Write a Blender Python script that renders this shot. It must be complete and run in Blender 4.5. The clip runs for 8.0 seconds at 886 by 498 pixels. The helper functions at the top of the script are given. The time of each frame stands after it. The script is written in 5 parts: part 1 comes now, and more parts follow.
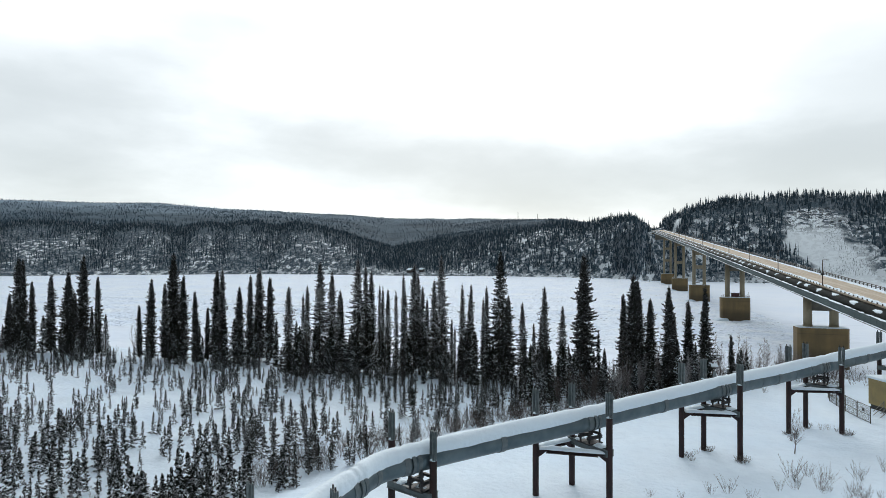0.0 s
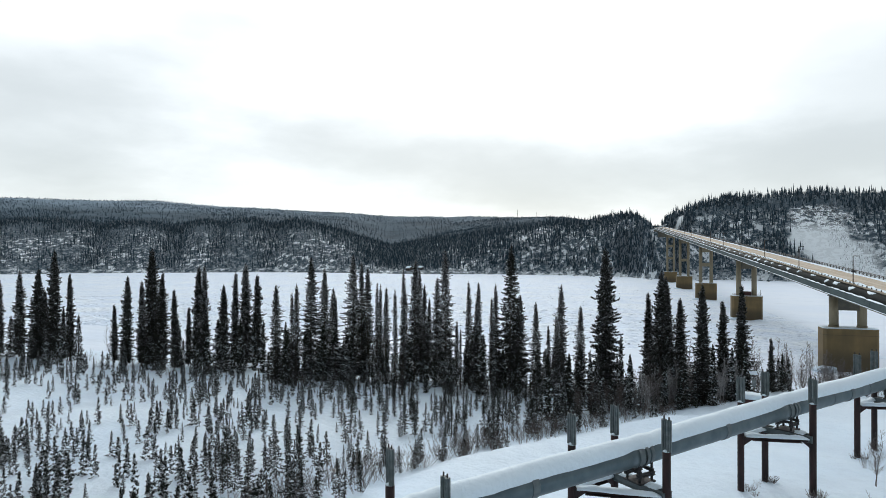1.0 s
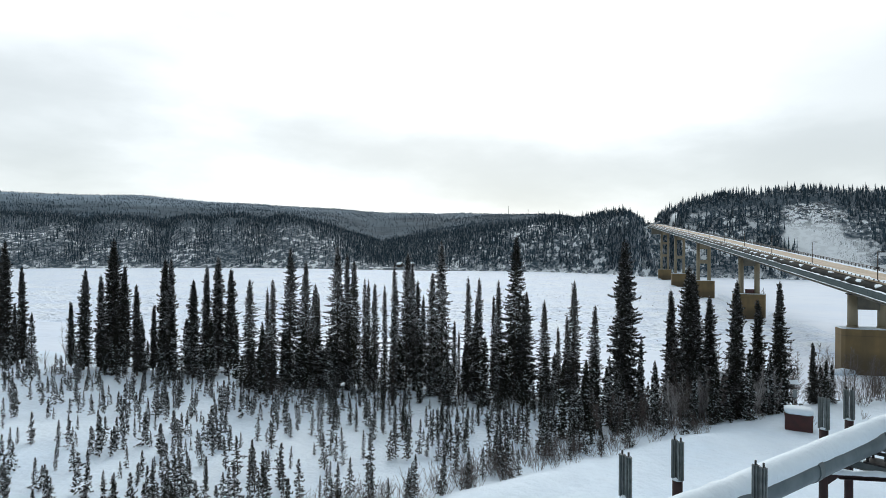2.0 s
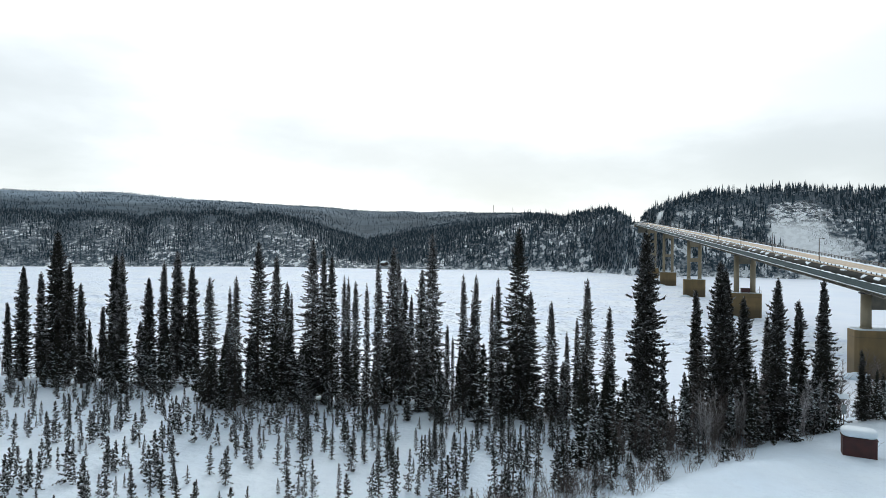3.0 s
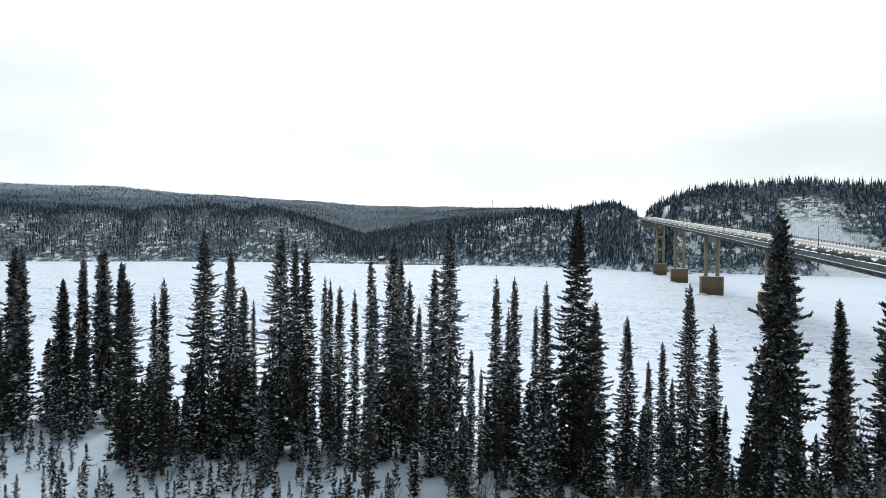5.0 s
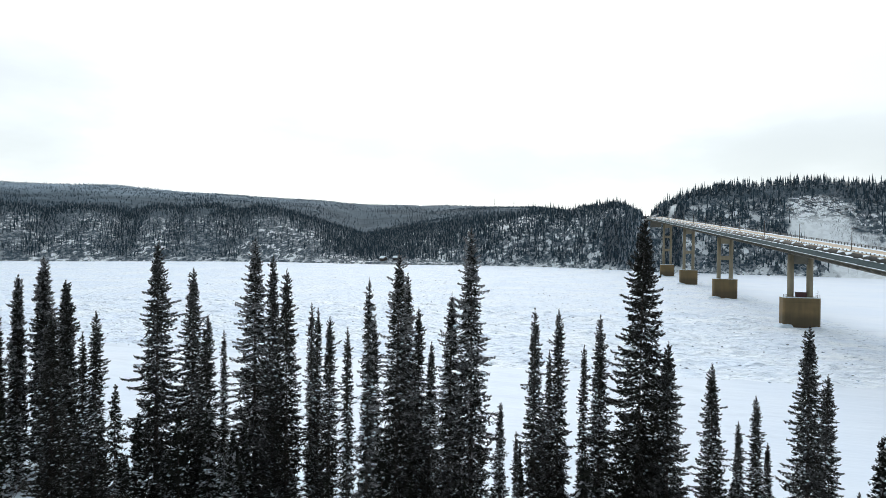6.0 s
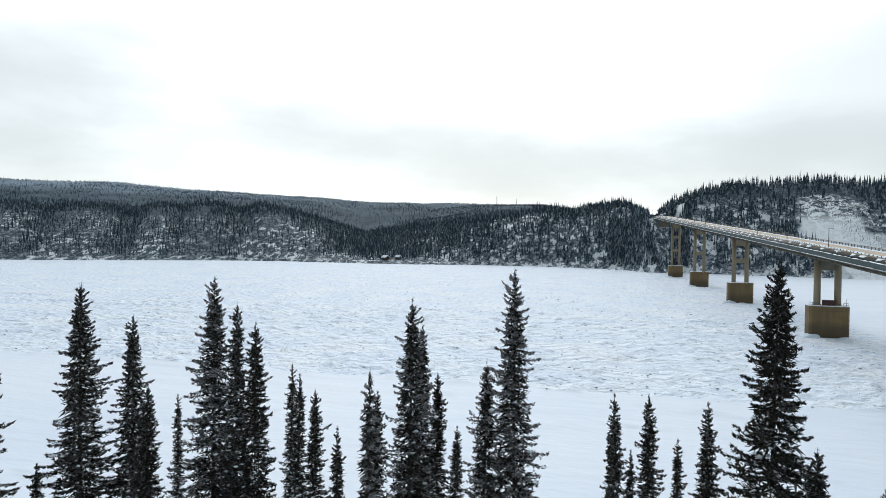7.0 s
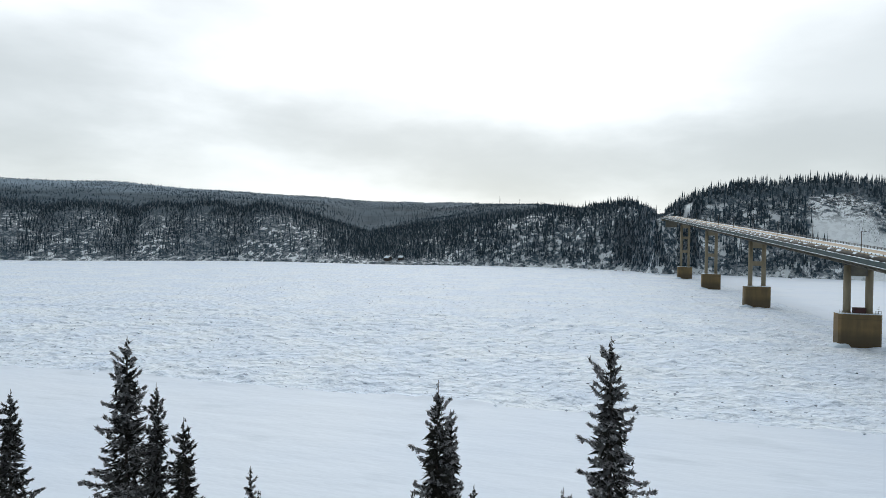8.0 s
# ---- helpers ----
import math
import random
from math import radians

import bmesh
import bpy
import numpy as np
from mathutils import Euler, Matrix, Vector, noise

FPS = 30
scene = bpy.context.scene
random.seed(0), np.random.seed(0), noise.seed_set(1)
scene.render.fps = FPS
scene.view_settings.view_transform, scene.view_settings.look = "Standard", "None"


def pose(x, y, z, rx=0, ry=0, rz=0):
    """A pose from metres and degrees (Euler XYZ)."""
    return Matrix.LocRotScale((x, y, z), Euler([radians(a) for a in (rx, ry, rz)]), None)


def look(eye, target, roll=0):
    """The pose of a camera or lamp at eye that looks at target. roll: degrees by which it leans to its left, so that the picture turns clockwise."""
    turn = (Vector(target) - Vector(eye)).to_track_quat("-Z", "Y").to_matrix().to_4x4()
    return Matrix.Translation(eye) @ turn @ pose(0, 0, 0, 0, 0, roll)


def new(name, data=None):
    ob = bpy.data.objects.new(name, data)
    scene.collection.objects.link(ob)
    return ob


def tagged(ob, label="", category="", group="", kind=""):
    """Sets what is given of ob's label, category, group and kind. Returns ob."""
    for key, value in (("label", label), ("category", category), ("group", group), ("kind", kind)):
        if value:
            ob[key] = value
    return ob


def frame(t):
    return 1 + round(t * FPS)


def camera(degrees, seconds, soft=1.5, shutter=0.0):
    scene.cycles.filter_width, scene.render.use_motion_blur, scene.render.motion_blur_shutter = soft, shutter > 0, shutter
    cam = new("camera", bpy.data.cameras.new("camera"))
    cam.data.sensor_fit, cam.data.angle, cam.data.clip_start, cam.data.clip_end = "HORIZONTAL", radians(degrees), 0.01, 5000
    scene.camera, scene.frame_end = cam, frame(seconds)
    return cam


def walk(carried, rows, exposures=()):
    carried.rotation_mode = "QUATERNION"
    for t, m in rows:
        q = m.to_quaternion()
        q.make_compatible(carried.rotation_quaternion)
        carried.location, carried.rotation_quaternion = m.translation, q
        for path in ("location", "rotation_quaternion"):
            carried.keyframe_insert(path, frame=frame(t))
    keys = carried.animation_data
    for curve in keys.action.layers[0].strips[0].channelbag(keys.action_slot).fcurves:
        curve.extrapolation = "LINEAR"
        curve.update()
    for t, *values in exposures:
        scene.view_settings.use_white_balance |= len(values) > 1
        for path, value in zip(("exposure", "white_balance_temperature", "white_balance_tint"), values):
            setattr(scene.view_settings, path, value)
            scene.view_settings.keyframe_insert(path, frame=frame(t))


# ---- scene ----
cam = camera(73.3, 8.0, soft=0.6)
PATH = [
    (0, (-49.416, -315.094, 31.818), (-49.966, -313.171, 31.837), 0.1),
    (0.5, (-51.424, -310.057, 31.552), (-51.973, -308.134, 31.563), 0.1),
    (1, (-53.251, -304.942, 31.22), (-53.797, -303.018, 31.233), 0.1),
    (2.5, (-59.077, -288.757, 30.034), (-59.568, -286.818, 30.032), 0.45),
    (3, (-60.95, -283.319, 29.698), (-61.415, -281.374, 29.697), 0.45),
    (3.5, (-62.875, -277.743, 29.425), (-63.33, -275.795, 29.418), 0.5),
    (4, (-64.783, -272.152, 29.181), (-65.239, -270.205, 29.172), 0.5),
    (4.5, (-66.619, -266.609, 29.115), (-67.076, -264.662, 29.101), 0.55),
    (6, (-72.686, -249.145, 30.745), (-73.148, -247.199, 30.724), 0.6),
    (6.5, (-74.892, -243.207, 32.221), (-75.356, -241.262, 32.193), 0.65),
    (7, (-77.039, -237.366, 33.251), (-77.507, -235.422, 33.221), 0.7),
    (7.5, (-79.116, -231.636, 34.066), (-79.588, -229.692, 34.033), 0.7),
    (8, (-81.194, -225.923, 34.757), (-81.67, -223.981, 34.724), 0.7),
]
walk(cam, [(t, look(eye, target, roll)) for t, eye, target, roll in PATH], exposures=[(0, 0.0), (1, 0.02), (2.5, 0.11), (4.5, 0.27), (6, 0.28), (6.5, 0.22), (7.2, 0.05), (8, -0.10)])

# ---------------------------------------------------------------- sky and sun
SUN_AZ, SUN_EL = -15.0, 34.0      # degrees right of +y, degrees up; the sun stands behind thin cloud ahead
world = bpy.data.worlds.new("overcast_sky")
scene.world = world
world.use_nodes = True
wn, wl = world.node_tree.nodes, world.node_tree.links
wn.clear()
sky = wn.new("ShaderNodeTexSky")
sky.sky_type, sky.sun_disc = "NISHITA", False
sky.sun_elevation, sky.sun_rotation = radians(SUN_EL), radians(SUN_AZ)
sun_dir = Vector((math.sin(radians(SUN_AZ)) * math.cos(radians(SUN_EL)), math.cos(radians(SUN_AZ)) * math.cos(radians(SUN_EL)), math.sin(radians(SUN_EL))))


def wnode(kind, **values):
    n = wn.new(kind)
    for k, v in values.items():
        n.inputs[int(k[1:])].default_value = v
    return n


def wmath(op, a, b=None):
    n = wn.new("ShaderNodeMath")
    n.operation = op
    for i, v in enumerate((a, b)):
        if v is None:
            continue
        if isinstance(v, (int, float)):
            n.inputs[i].default_value = v
        else:
            wl.new(v, n.inputs[i])
    return n.outputs[0]


def wrange(value, lo, hi, a=0.0, b=1.0):
    n = wn.new("ShaderNodeMapRange")
    n.interpolation_type = "SMOOTHSTEP"
    for k, v in enumerate((lo, hi, a, b)):
        n.inputs[k + 1].default_value = v
    wl.new(value, n.inputs[0])
    return n.outputs[0]


coord = wn.new("ShaderNodeTexCoord")
stretch = wn.new("ShaderNodeMapping")
stretch.inputs[3].default_value = (1.0, 1.0, 3.2)
stretch.inputs[1].default_value = (0.35, 0.1, 0.0)
wl.new(coord.outputs["Generated"], stretch.inputs[0])
cloud = wn.new("ShaderNodeTexNoise")
cloud.inputs["Scale"].default_value, cloud.inputs["Detail"].default_value, cloud.inputs["Roughness"].default_value = 1.9, 5.0, 0.5
wl.new(stretch.outputs[0], cloud.inputs["Vector"])
toward = wn.new("ShaderNodeVectorMath")
toward.operation = "DOT_PRODUCT"
toward.inputs[1].default_value = sun_dir
wl.new(coord.outputs["Generated"], toward.inputs[0])
glow = wrange(toward.outputs["Value"], -0.25, 0.95)
thin = wrange(toward.outputs["Value"], 0.80, 0.985)
parts_of = wn.new("ShaderNodeSeparateXYZ")
wl.new(coord.outputs["Generated"], parts_of.inputs[0])
low_bank = wmath("MULTIPLY", wrange(parts_of.outputs[2], 0.02, 0.11), wrange(parts_of.outputs[2], 0.34, 0.15))
cover = wrange(wmath("ADD", wmath("SUBTRACT", cloud.outputs[0], wmath("MULTIPLY", thin, 0.26)), wmath("MULTIPLY", low_bank, 0.17)), 0.27, 0.60)
# the banks of cloud over the far valley: east over north, height over north, half widths, weight
ahead = wmath("MAXIMUM", parts_of.outputs[1], 0.15)
east_of, above = wmath("DIVIDE", parts_of.outputs[0], ahead), wmath("DIVIDE", parts_of.outputs[2], ahead)
wisp = wn.new("ShaderNodeTexNoise")
wisp.inputs["Scale"].default_value, wisp.inputs["Detail"].default_value, wisp.inputs["Roughness"].default_value = 3.2, 6.0, 0.55
flat = wn.new("ShaderNodeMapping")
flat.inputs[3].default_value = (1.0, 1.0, 2.6)
wl.new(coord.outputs["Generated"], flat.inputs[0])
wl.new(flat.outputs[0], wisp.inputs["Vector"])
ragged = wmath("ADD", wmath("MULTIPLY", wmath("SUBTRACT", cloud.outputs[0], 0.5), 4.5), wmath("MULTIPLY", wmath("SUBTRACT", wisp.outputs[0], 0.5), 3.5))
banks = None
for u0, v0, su, sv, weight in ((-1.20, 0.270, 0.42, 0.165, 0.88), (-0.95, 0.42, 0.30, 0.10, 0.35), (-0.68, 0.185, 0.38, 0.085, 0.95), (-0.03, 0.132, 0.30, 0.062, 1.0), (0.34, 0.105, 0.30, 0.06, 0.9), (0.46, 0.215, 0.20, 0.115, 0.68)):
    du, dv = wmath("DIVIDE", wmath("SUBTRACT", east_of, u0), su), wmath("DIVIDE", wmath("SUBTRACT", above, v0), sv)
    reach = wmath("ADD", wmath("ADD", wmath("MULTIPLY", du, du), wmath("MULTIPLY", dv, dv)), ragged)
    one = wmath("MULTIPLY", wrange(reach, 3.4, -0.6), weight)
    banks = one if banks is None else wmath("ADD", banks, wmath("MULTIPLY", one, wmath("SUBTRACT", 1.0, banks)))
in_front = wmath("MULTIPLY", wrange(parts_of.outputs[1], 0.25, 0.45), wrange(above, 0.75, 0.45))
cover = wmath("ADD", wmath("MULTIPLY", cover, wmath("SUBTRACT", 1.0, in_front)), wmath("MULTIPLY", wmath("MULTIPLY", banks, 1.0), in_front))
bright = wmath("ADD", wmath("MULTIPLY", glow, 0.80), 0.43)
veil = wmath("MULTIPLY", bright, wmath("SUBTRACT", 1.0, wmath("MULTIPLY", cover, 0.46)))
tone = wn.new("ShaderNodeMix")
tone.data_type = "RGBA"
wl.new(cover, tone.inputs[0])
tone.inputs[6].default_value, tone.inputs[7].default_value = (0.955, 1.0, 1.03, 1), (0.905, 0.980, 1.0, 1)
cloud_bg, sky_bg, both, wout = wn.new("ShaderNodeBackground"), wn.new("ShaderNodeBackground"), wn.new("ShaderNodeAddShader"), wn.new("ShaderNodeOutputWorld")
wl.new(tone.outputs[2], cloud_bg.inputs[0])
wl.new(veil, cloud_bg.inputs[1])
wl.new(sky.outputs[0], sky_bg.inputs[0])
sky_bg.inputs[1].default_value = 0.014
wl.new(cloud_bg.outputs[0], both.inputs[0])
wl.new(sky_bg.outputs[0], both.inputs[1])
wl.new(both.outputs[0], wout.inputs[0])

sun = new("sun", bpy.data.lights.new("sun", "SUN"))
sun.data.energy, sun.data.angle, sun.data.color = 0.9, radians(25), (1.0, 0.97, 0.93)
sun.matrix_world = look(sun_dir * 500, (0, 0, 0))


# ---------------------------------------------------------------- materials
class Mat:
    """A procedural material under construction."""

    def __init__(self, name, rough=0.8, metal=0.0):
        self.m = bpy.data.materials.new(name)
        self.m.use_nodes = True
        self.n, self.l = self.m.node_tree.nodes, self.m.node_tree.links
        self.b = self.n["Principled BSDF"]
        self.b.inputs["Roughness"].default_value, self.b.inputs["Metallic"].default_value = rough, metal

    def matte(self, level=0.1):
        self.b.inputs["Specular IOR Level"].default_value = level
        return self

    def coords(self, scale=(1, 1, 1), local=False):
        c = self.n.new("ShaderNodeTexCoord")
        mp = self.n.new("ShaderNodeMapping")
        mp.inputs[3].default_value = scale
        if local:
            self.l.new(c.outputs["Object"], mp.inputs[0])
        else:
            g = self.n.new("ShaderNodeNewGeometry")
            self.l.new(g.outputs["Position"], mp.inputs[0])
        return mp.outputs[0]

    def noise(self, scale, detail=3, rough=0.55, stretch=(1, 1, 1), lo=0.35, hi=0.65, local=False):
        t = self.n.new("ShaderNodeTexNoise")
        t.inputs["Scale"].default_value, t.inputs["Detail"].default_value, t.inputs["Roughness"].default_value = scale, detail, rough
        self.l.new(self.coords(stretch, local), t.inputs["Vector"])
        return self.ramp(t.outputs[0], lo, hi)

    def ramp(self, value, lo, hi, a=0.0, b=1.0):
        r = self.n.new("ShaderNodeMapRange")
        r.inputs[1].default_value, r.inputs[2].default_value, r.inputs[3].default_value, r.inputs[4].default_value = lo, hi, a, b
        self.l.new(value, r.inputs[0])
        return r.outputs[0]

    def mix(self, fac, a, b):
        x = self.n.new("ShaderNodeMix")
        x.data_type = "RGBA"
        if isinstance(fac, (int, float)):
            x.inputs[0].default_value = fac
        else:
            self.l.new(fac, x.inputs[0])
        for i, v in ((6, a), (7, b)):
            if isinstance(v, tuple):
                x.inputs[i].default_value = (*v, 1)
            else:
                self.l.new(v, x.inputs[i])
        return x.outputs[2]

    def math(self, op, a, b=0.0):
        x = self.n.new("ShaderNodeMath")
        x.operation = op
        for i, v in enumerate((a, b)):
            if isinstance(v, (int, float)):
                x.inputs[i].default_value = v
            else:
                self.l.new(v, x.inputs[i])
        return x.outputs[0]

    def up(self):
        g = self.n.new("ShaderNodeNewGeometry")
        s = self.n.new("ShaderNodeSeparateXYZ")
        self.l.new(g.outputs["Normal"], s.inputs[0])
        return s.outputs[2]

    def island(self):
        return self.n.new("ShaderNodeNewGeometry").outputs["Random Per Island"]

    def object(self):
        return self.n.new("ShaderNodeObjectInfo").outputs["Random"]

    def color(self, c):
        if isinstance(c, tuple):
            self.b.inputs["Base Color"].default_value = (*c, 1)
        else:
            self.l.new(c, self.b.inputs["Base Color"])
        return self

    def bump(self, height, strength=0.5, distance=0.05):
        x = self.n.new("ShaderNodeBump")
        x.inputs["Strength"].default_value, x.inputs["Distance"].default_value = strength, distance
        self.l.new(height, x.inputs["Height"])
        self.l.new(x.outputs[0], self.b.inputs["Normal"])
        return self


SNOW = (0.71, 0.85, 0.985)


def snow_material(name, scale=1.0, blue_shade=0.0, tint=SNOW):
    m = Mat(name, 0.75)
    base = m.mix(m.noise(0.06 * scale, 4), tint, tuple(0.5 * (a + b) for a, b in zip(tint, (0.84, 0.93, 0.99))))
    # blue-grey patches: soft shade of drifts and hollows, painted into the snow
    base = m.mix(m.math("MULTIPLY", m.math("MAXIMUM", m.noise(0.9 * scale, 5, lo=0.45, hi=0.75), m.noise(0.18 * scale, 3, stretch=(1, 0.6, 1), lo=0.48, hi=0.66)), 0.30 + blue_shade), base, (0.58, 0.685, 0.80))
    m.color(base)
    m.bump(m.math("ADD", m.noise(1.6 * scale, 5, lo=0, hi=1), m.math("MULTIPLY", m.noise(0.22 * scale, 3, lo=0, hi=1), 2.0)), 0.55 / scale, 0.30)
    return m.m


M_SNOW = snow_material("snow")
M_CAP = snow_material("fresh_snow", 2.0, -0.18, (0.80, 0.915, 1.0))

m = Mat("rough_river_ice", 0.7)
patch = m.noise(0.035, 4, stretch=(1.0, 1.5, 1), lo=0.40, hi=0.62)
fine = m.noise(0.36, 4, 0.55, stretch=(0.8, 1.0, 1), lo=0.50, hi=0.60)
speck = m.noise(0.75, 2, 0.5, stretch=(0.6, 1.3, 1), lo=0.63, hi=0.68)
c = m.mix(patch, (0.73, 0.84, 0.98), (0.82, 0.905, 0.99))
# blue mottling and dark specks: shade of the hummocks, put into the colour
c = m.mix(m.math("MULTIPLY", fine, 0.23), c, (0.40, 0.54, 0.74))
c = m.mix(m.math("MULTIPLY", speck, 0.75), c, (0.22, 0.29, 0.40))
m.color(c)
m.bump(m.math("ADD", m.noise(0.32, 4, 0.45, stretch=(0.9, 1.0, 1), lo=0.42, hi=0.80), m.math("MULTIPLY", m.noise(1.0, 3, 0.5, lo=0.40, hi=0.80), 0.25)), 1.0, 0.8)
M_ICE = m.m
m = Mat("smooth_river_snow", 0.7)
drift = m.noise(0.10, 4, 0.5, stretch=(0.5, 1.3, 1), lo=0.60, hi=0.70)
c = m.mix(m.noise(0.02, 3), (0.72, 0.815, 0.94), (0.77, 0.85, 0.95))
c = m.mix(m.math("MULTIPLY", drift, 0.35), c, (0.56, 0.65, 0.75))
m.color(c)
m.bump(m.noise(0.16, 4, stretch=(0.4, 1.3, 1), lo=0, hi=1), 0.35, 1.0)
M_SMOOTH = m.m

m = Mat("hill_ground", 0.85).matte()
# bluish ground tones with the valley's distance haze painted in
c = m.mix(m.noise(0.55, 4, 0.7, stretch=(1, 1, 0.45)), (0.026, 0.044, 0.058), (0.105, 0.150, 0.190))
pos = m.n.new("ShaderNodeSeparateXYZ")
m.l.new(m.coords(), pos.inputs[0])
bear = m.math("MULTIPLY", m.math("ARCTAN2", m.math("ADD", pos.outputs[0], 80.0), m.math("ADD", pos.outputs[1], 226.0)), 57.2958)
wob = m.noise(0.035, 4, 0.6, lo=0.3, hi=0.7)
right = m.math("ADD", m.math("ADD", 20.0, m.math("MULTIPLY", wob, 1.8)), m.math("MULTIPLY", m.math("SUBTRACT", 92.0, pos.outputs[2]), 0.06))
foot = m.math("MULTIPLY", m.math("MINIMUM", m.math("MAXIMUM", m.math("SUBTRACT", 46.0, pos.outputs[2]), 0.0), 40.0), 0.09)
slide = m.math("MULTIPLY", m.ramp(m.math("SUBTRACT", bear, m.math("ADD", foot, m.math("MULTIPLY", wob, 0.8))), 17.0, 17.5), m.math("MULTIPLY", m.ramp(m.math("SUBTRACT", right, bear), 0.0, 0.8), m.ramp(m.math("ADD", pos.outputs[2], m.math("MULTIPLY", wob, 8.0)), 97.0, 92.0)))
bare = m.noise(0.16, 5, 0.65, stretch=(0.9, 1, 1.1), lo=0.48, hi=0.515)
slide = m.math("MULTIPLY", slide, m.math("SUBTRACT", 1.0, m.math("MULTIPLY", bare, m.ramp(pos.outputs[2], 56, 72, 0.12, 1.0))))
cut = m.math("MULTIPLY", m.ramp(m.math("ABSOLUTE", m.math("SUBTRACT", bear, m.math("ADD", 8.4, m.math("MULTIPLY", m.math("SUBTRACT", pos.outputs[2], 68.0), 0.022)))), 0.42, 0.25), m.math("MULTIPLY", m.ramp(pos.outputs[2], 52, 57), m.ramp(pos.outputs[2], 84, 79)))
# snow between the trees: long streaks down the slopes, wider towards the shore
streak = m.noise(0.075, 5, 0.68, stretch=(1.6, 1.2, 0.6), lo=0.52, hi=0.57)
patch = m.noise(0.014, 4, 0.6, stretch=(1.2, 1.0, 1.0), lo=0.40, hi=0.56)
flecks = m.noise(0.22, 4, 0.6, lo=0.50, hi=0.58)
low = m.math("MAXIMUM", m.ramp(pos.outputs[2], 78, 52, 0.10, 1.0), m.math("MULTIPLY", m.ramp(bear, -14, -10), m.ramp(pos.outputs[2], 95, 75)))
between_trees = m.math("MULTIPLY", m.math("MAXIMUM", m.math("MULTIPLY", streak, m.math("MAXIMUM", patch, m.ramp(bear, -14, -10, 0.0, 0.75))), m.math("MULTIPLY", flecks, 0.26)), low)
bank = m.ramp(m.math("ADD", pos.outputs[2], m.math("MULTIPLY", m.noise(0.08, 4, lo=0.3, hi=0.7), 6.0)), 12.0, 7.0)
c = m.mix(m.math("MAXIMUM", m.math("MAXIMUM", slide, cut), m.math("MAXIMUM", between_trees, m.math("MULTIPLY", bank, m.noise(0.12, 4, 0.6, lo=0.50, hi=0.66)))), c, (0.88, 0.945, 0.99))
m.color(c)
m.bump(m.noise(0.12, 5, 0.6, lo=0, hi=1), 0.3, 2.0)
M_HILL = m.m

def foliage(name, dark, light, frost, lo=0.55, patch=0.0, rime_haze=None):
    """Needles with hoar frost on some shoots; patch gathers the frost into areas of a tree."""
    m = Mat(name, 0.9).matte(0.25)
    leaf = m.mix(m.island(), dark, light)
    seed = m.math("ADD", m.math("MULTIPLY", m.island(), 0.65), m.math("MULTIPLY", m.object(), 0.28))
    if patch:
        seed = m.math("ADD", seed, m.math("MULTIPLY", m.noise(0.55, 3, lo=0.35, hi=0.68), patch))
    speck = m.math("GREATER_THAN", seed, lo)
    up = m.ramp(m.up(), -0.4, 0.4)
    # paler with height: upland frost, and distance haze painted into the needles
    if rime_haze is not None:
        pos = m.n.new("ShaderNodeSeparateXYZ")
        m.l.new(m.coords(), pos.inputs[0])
        cover = m.math("MULTIPLY", m.ramp(m.math("ADD", pos.outputs[2], m.math("MULTIPLY", m.noise(0.006, 4, lo=0.3, hi=0.7), 45.0)), *rime_haze), m.ramp(m.island(), 0, 1, 0.55, 1.0))
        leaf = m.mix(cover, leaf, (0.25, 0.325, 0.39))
    m.color(m.mix(m.math("MULTIPLY", m.math("MULTIPLY", speck, up), frost), leaf, (0.62, 0.65, 0.70)))
    return m.m


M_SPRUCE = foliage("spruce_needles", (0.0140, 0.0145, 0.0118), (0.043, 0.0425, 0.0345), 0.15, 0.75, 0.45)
m = Mat("hoar_frosted_needles", 0.85).matte(0.3)
m.color(m.mix(m.island(), (0.13, 0.13, 0.13), (0.48, 0.48, 0.50)))
M_HOAR = m.m
M_SMALL = foliage("young_spruce_needles", (0.0085, 0.0105, 0.0088), (0.034, 0.037, 0.027), 0.6, 0.66)
# far needles raised and blued: distance haze is put into their colour
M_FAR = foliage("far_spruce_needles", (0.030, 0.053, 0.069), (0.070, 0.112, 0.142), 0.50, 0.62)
M_UPLAND = foliage("hazed_frosted_needles", (0.038, 0.066, 0.088), (0.095, 0.140, 0.180), 0.2, 0.70, 0.0, (165, 245))
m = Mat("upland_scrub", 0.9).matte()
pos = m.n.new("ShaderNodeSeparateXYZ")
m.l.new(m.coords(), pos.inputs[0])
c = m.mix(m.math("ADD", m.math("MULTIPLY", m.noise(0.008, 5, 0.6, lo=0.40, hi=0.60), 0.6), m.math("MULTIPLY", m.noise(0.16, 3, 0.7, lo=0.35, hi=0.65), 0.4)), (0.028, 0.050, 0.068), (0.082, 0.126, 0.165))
# scrub pales with height too, frost and distance haze in one colour
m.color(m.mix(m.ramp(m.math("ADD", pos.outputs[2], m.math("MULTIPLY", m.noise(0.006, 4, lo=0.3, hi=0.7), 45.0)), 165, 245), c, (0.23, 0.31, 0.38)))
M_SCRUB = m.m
m = Mat("bark", 0.9)
m.color(m.mix(m.noise(6, 4, stretch=(1, 1, 0.3)), (0.035, 0.028, 0.024), (0.11, 0.09, 0.08)))
M_BARK = m.m
m = Mat("bare_twigs", 0.9)
m.color(m.mix(m.island(), (0.065, 0.052, 0.048), (0.21, 0.185, 0.175)))
M_TWIG = m.m
m = Mat("frosted_twigs", 0.9)
m.color(m.mix(m.island(), (0.20, 0.185, 0.18), (0.60, 0.60, 0.62)))
M_FROST_TWIG = m.m
m = Mat("far_bare_trees", 0.9).matte()
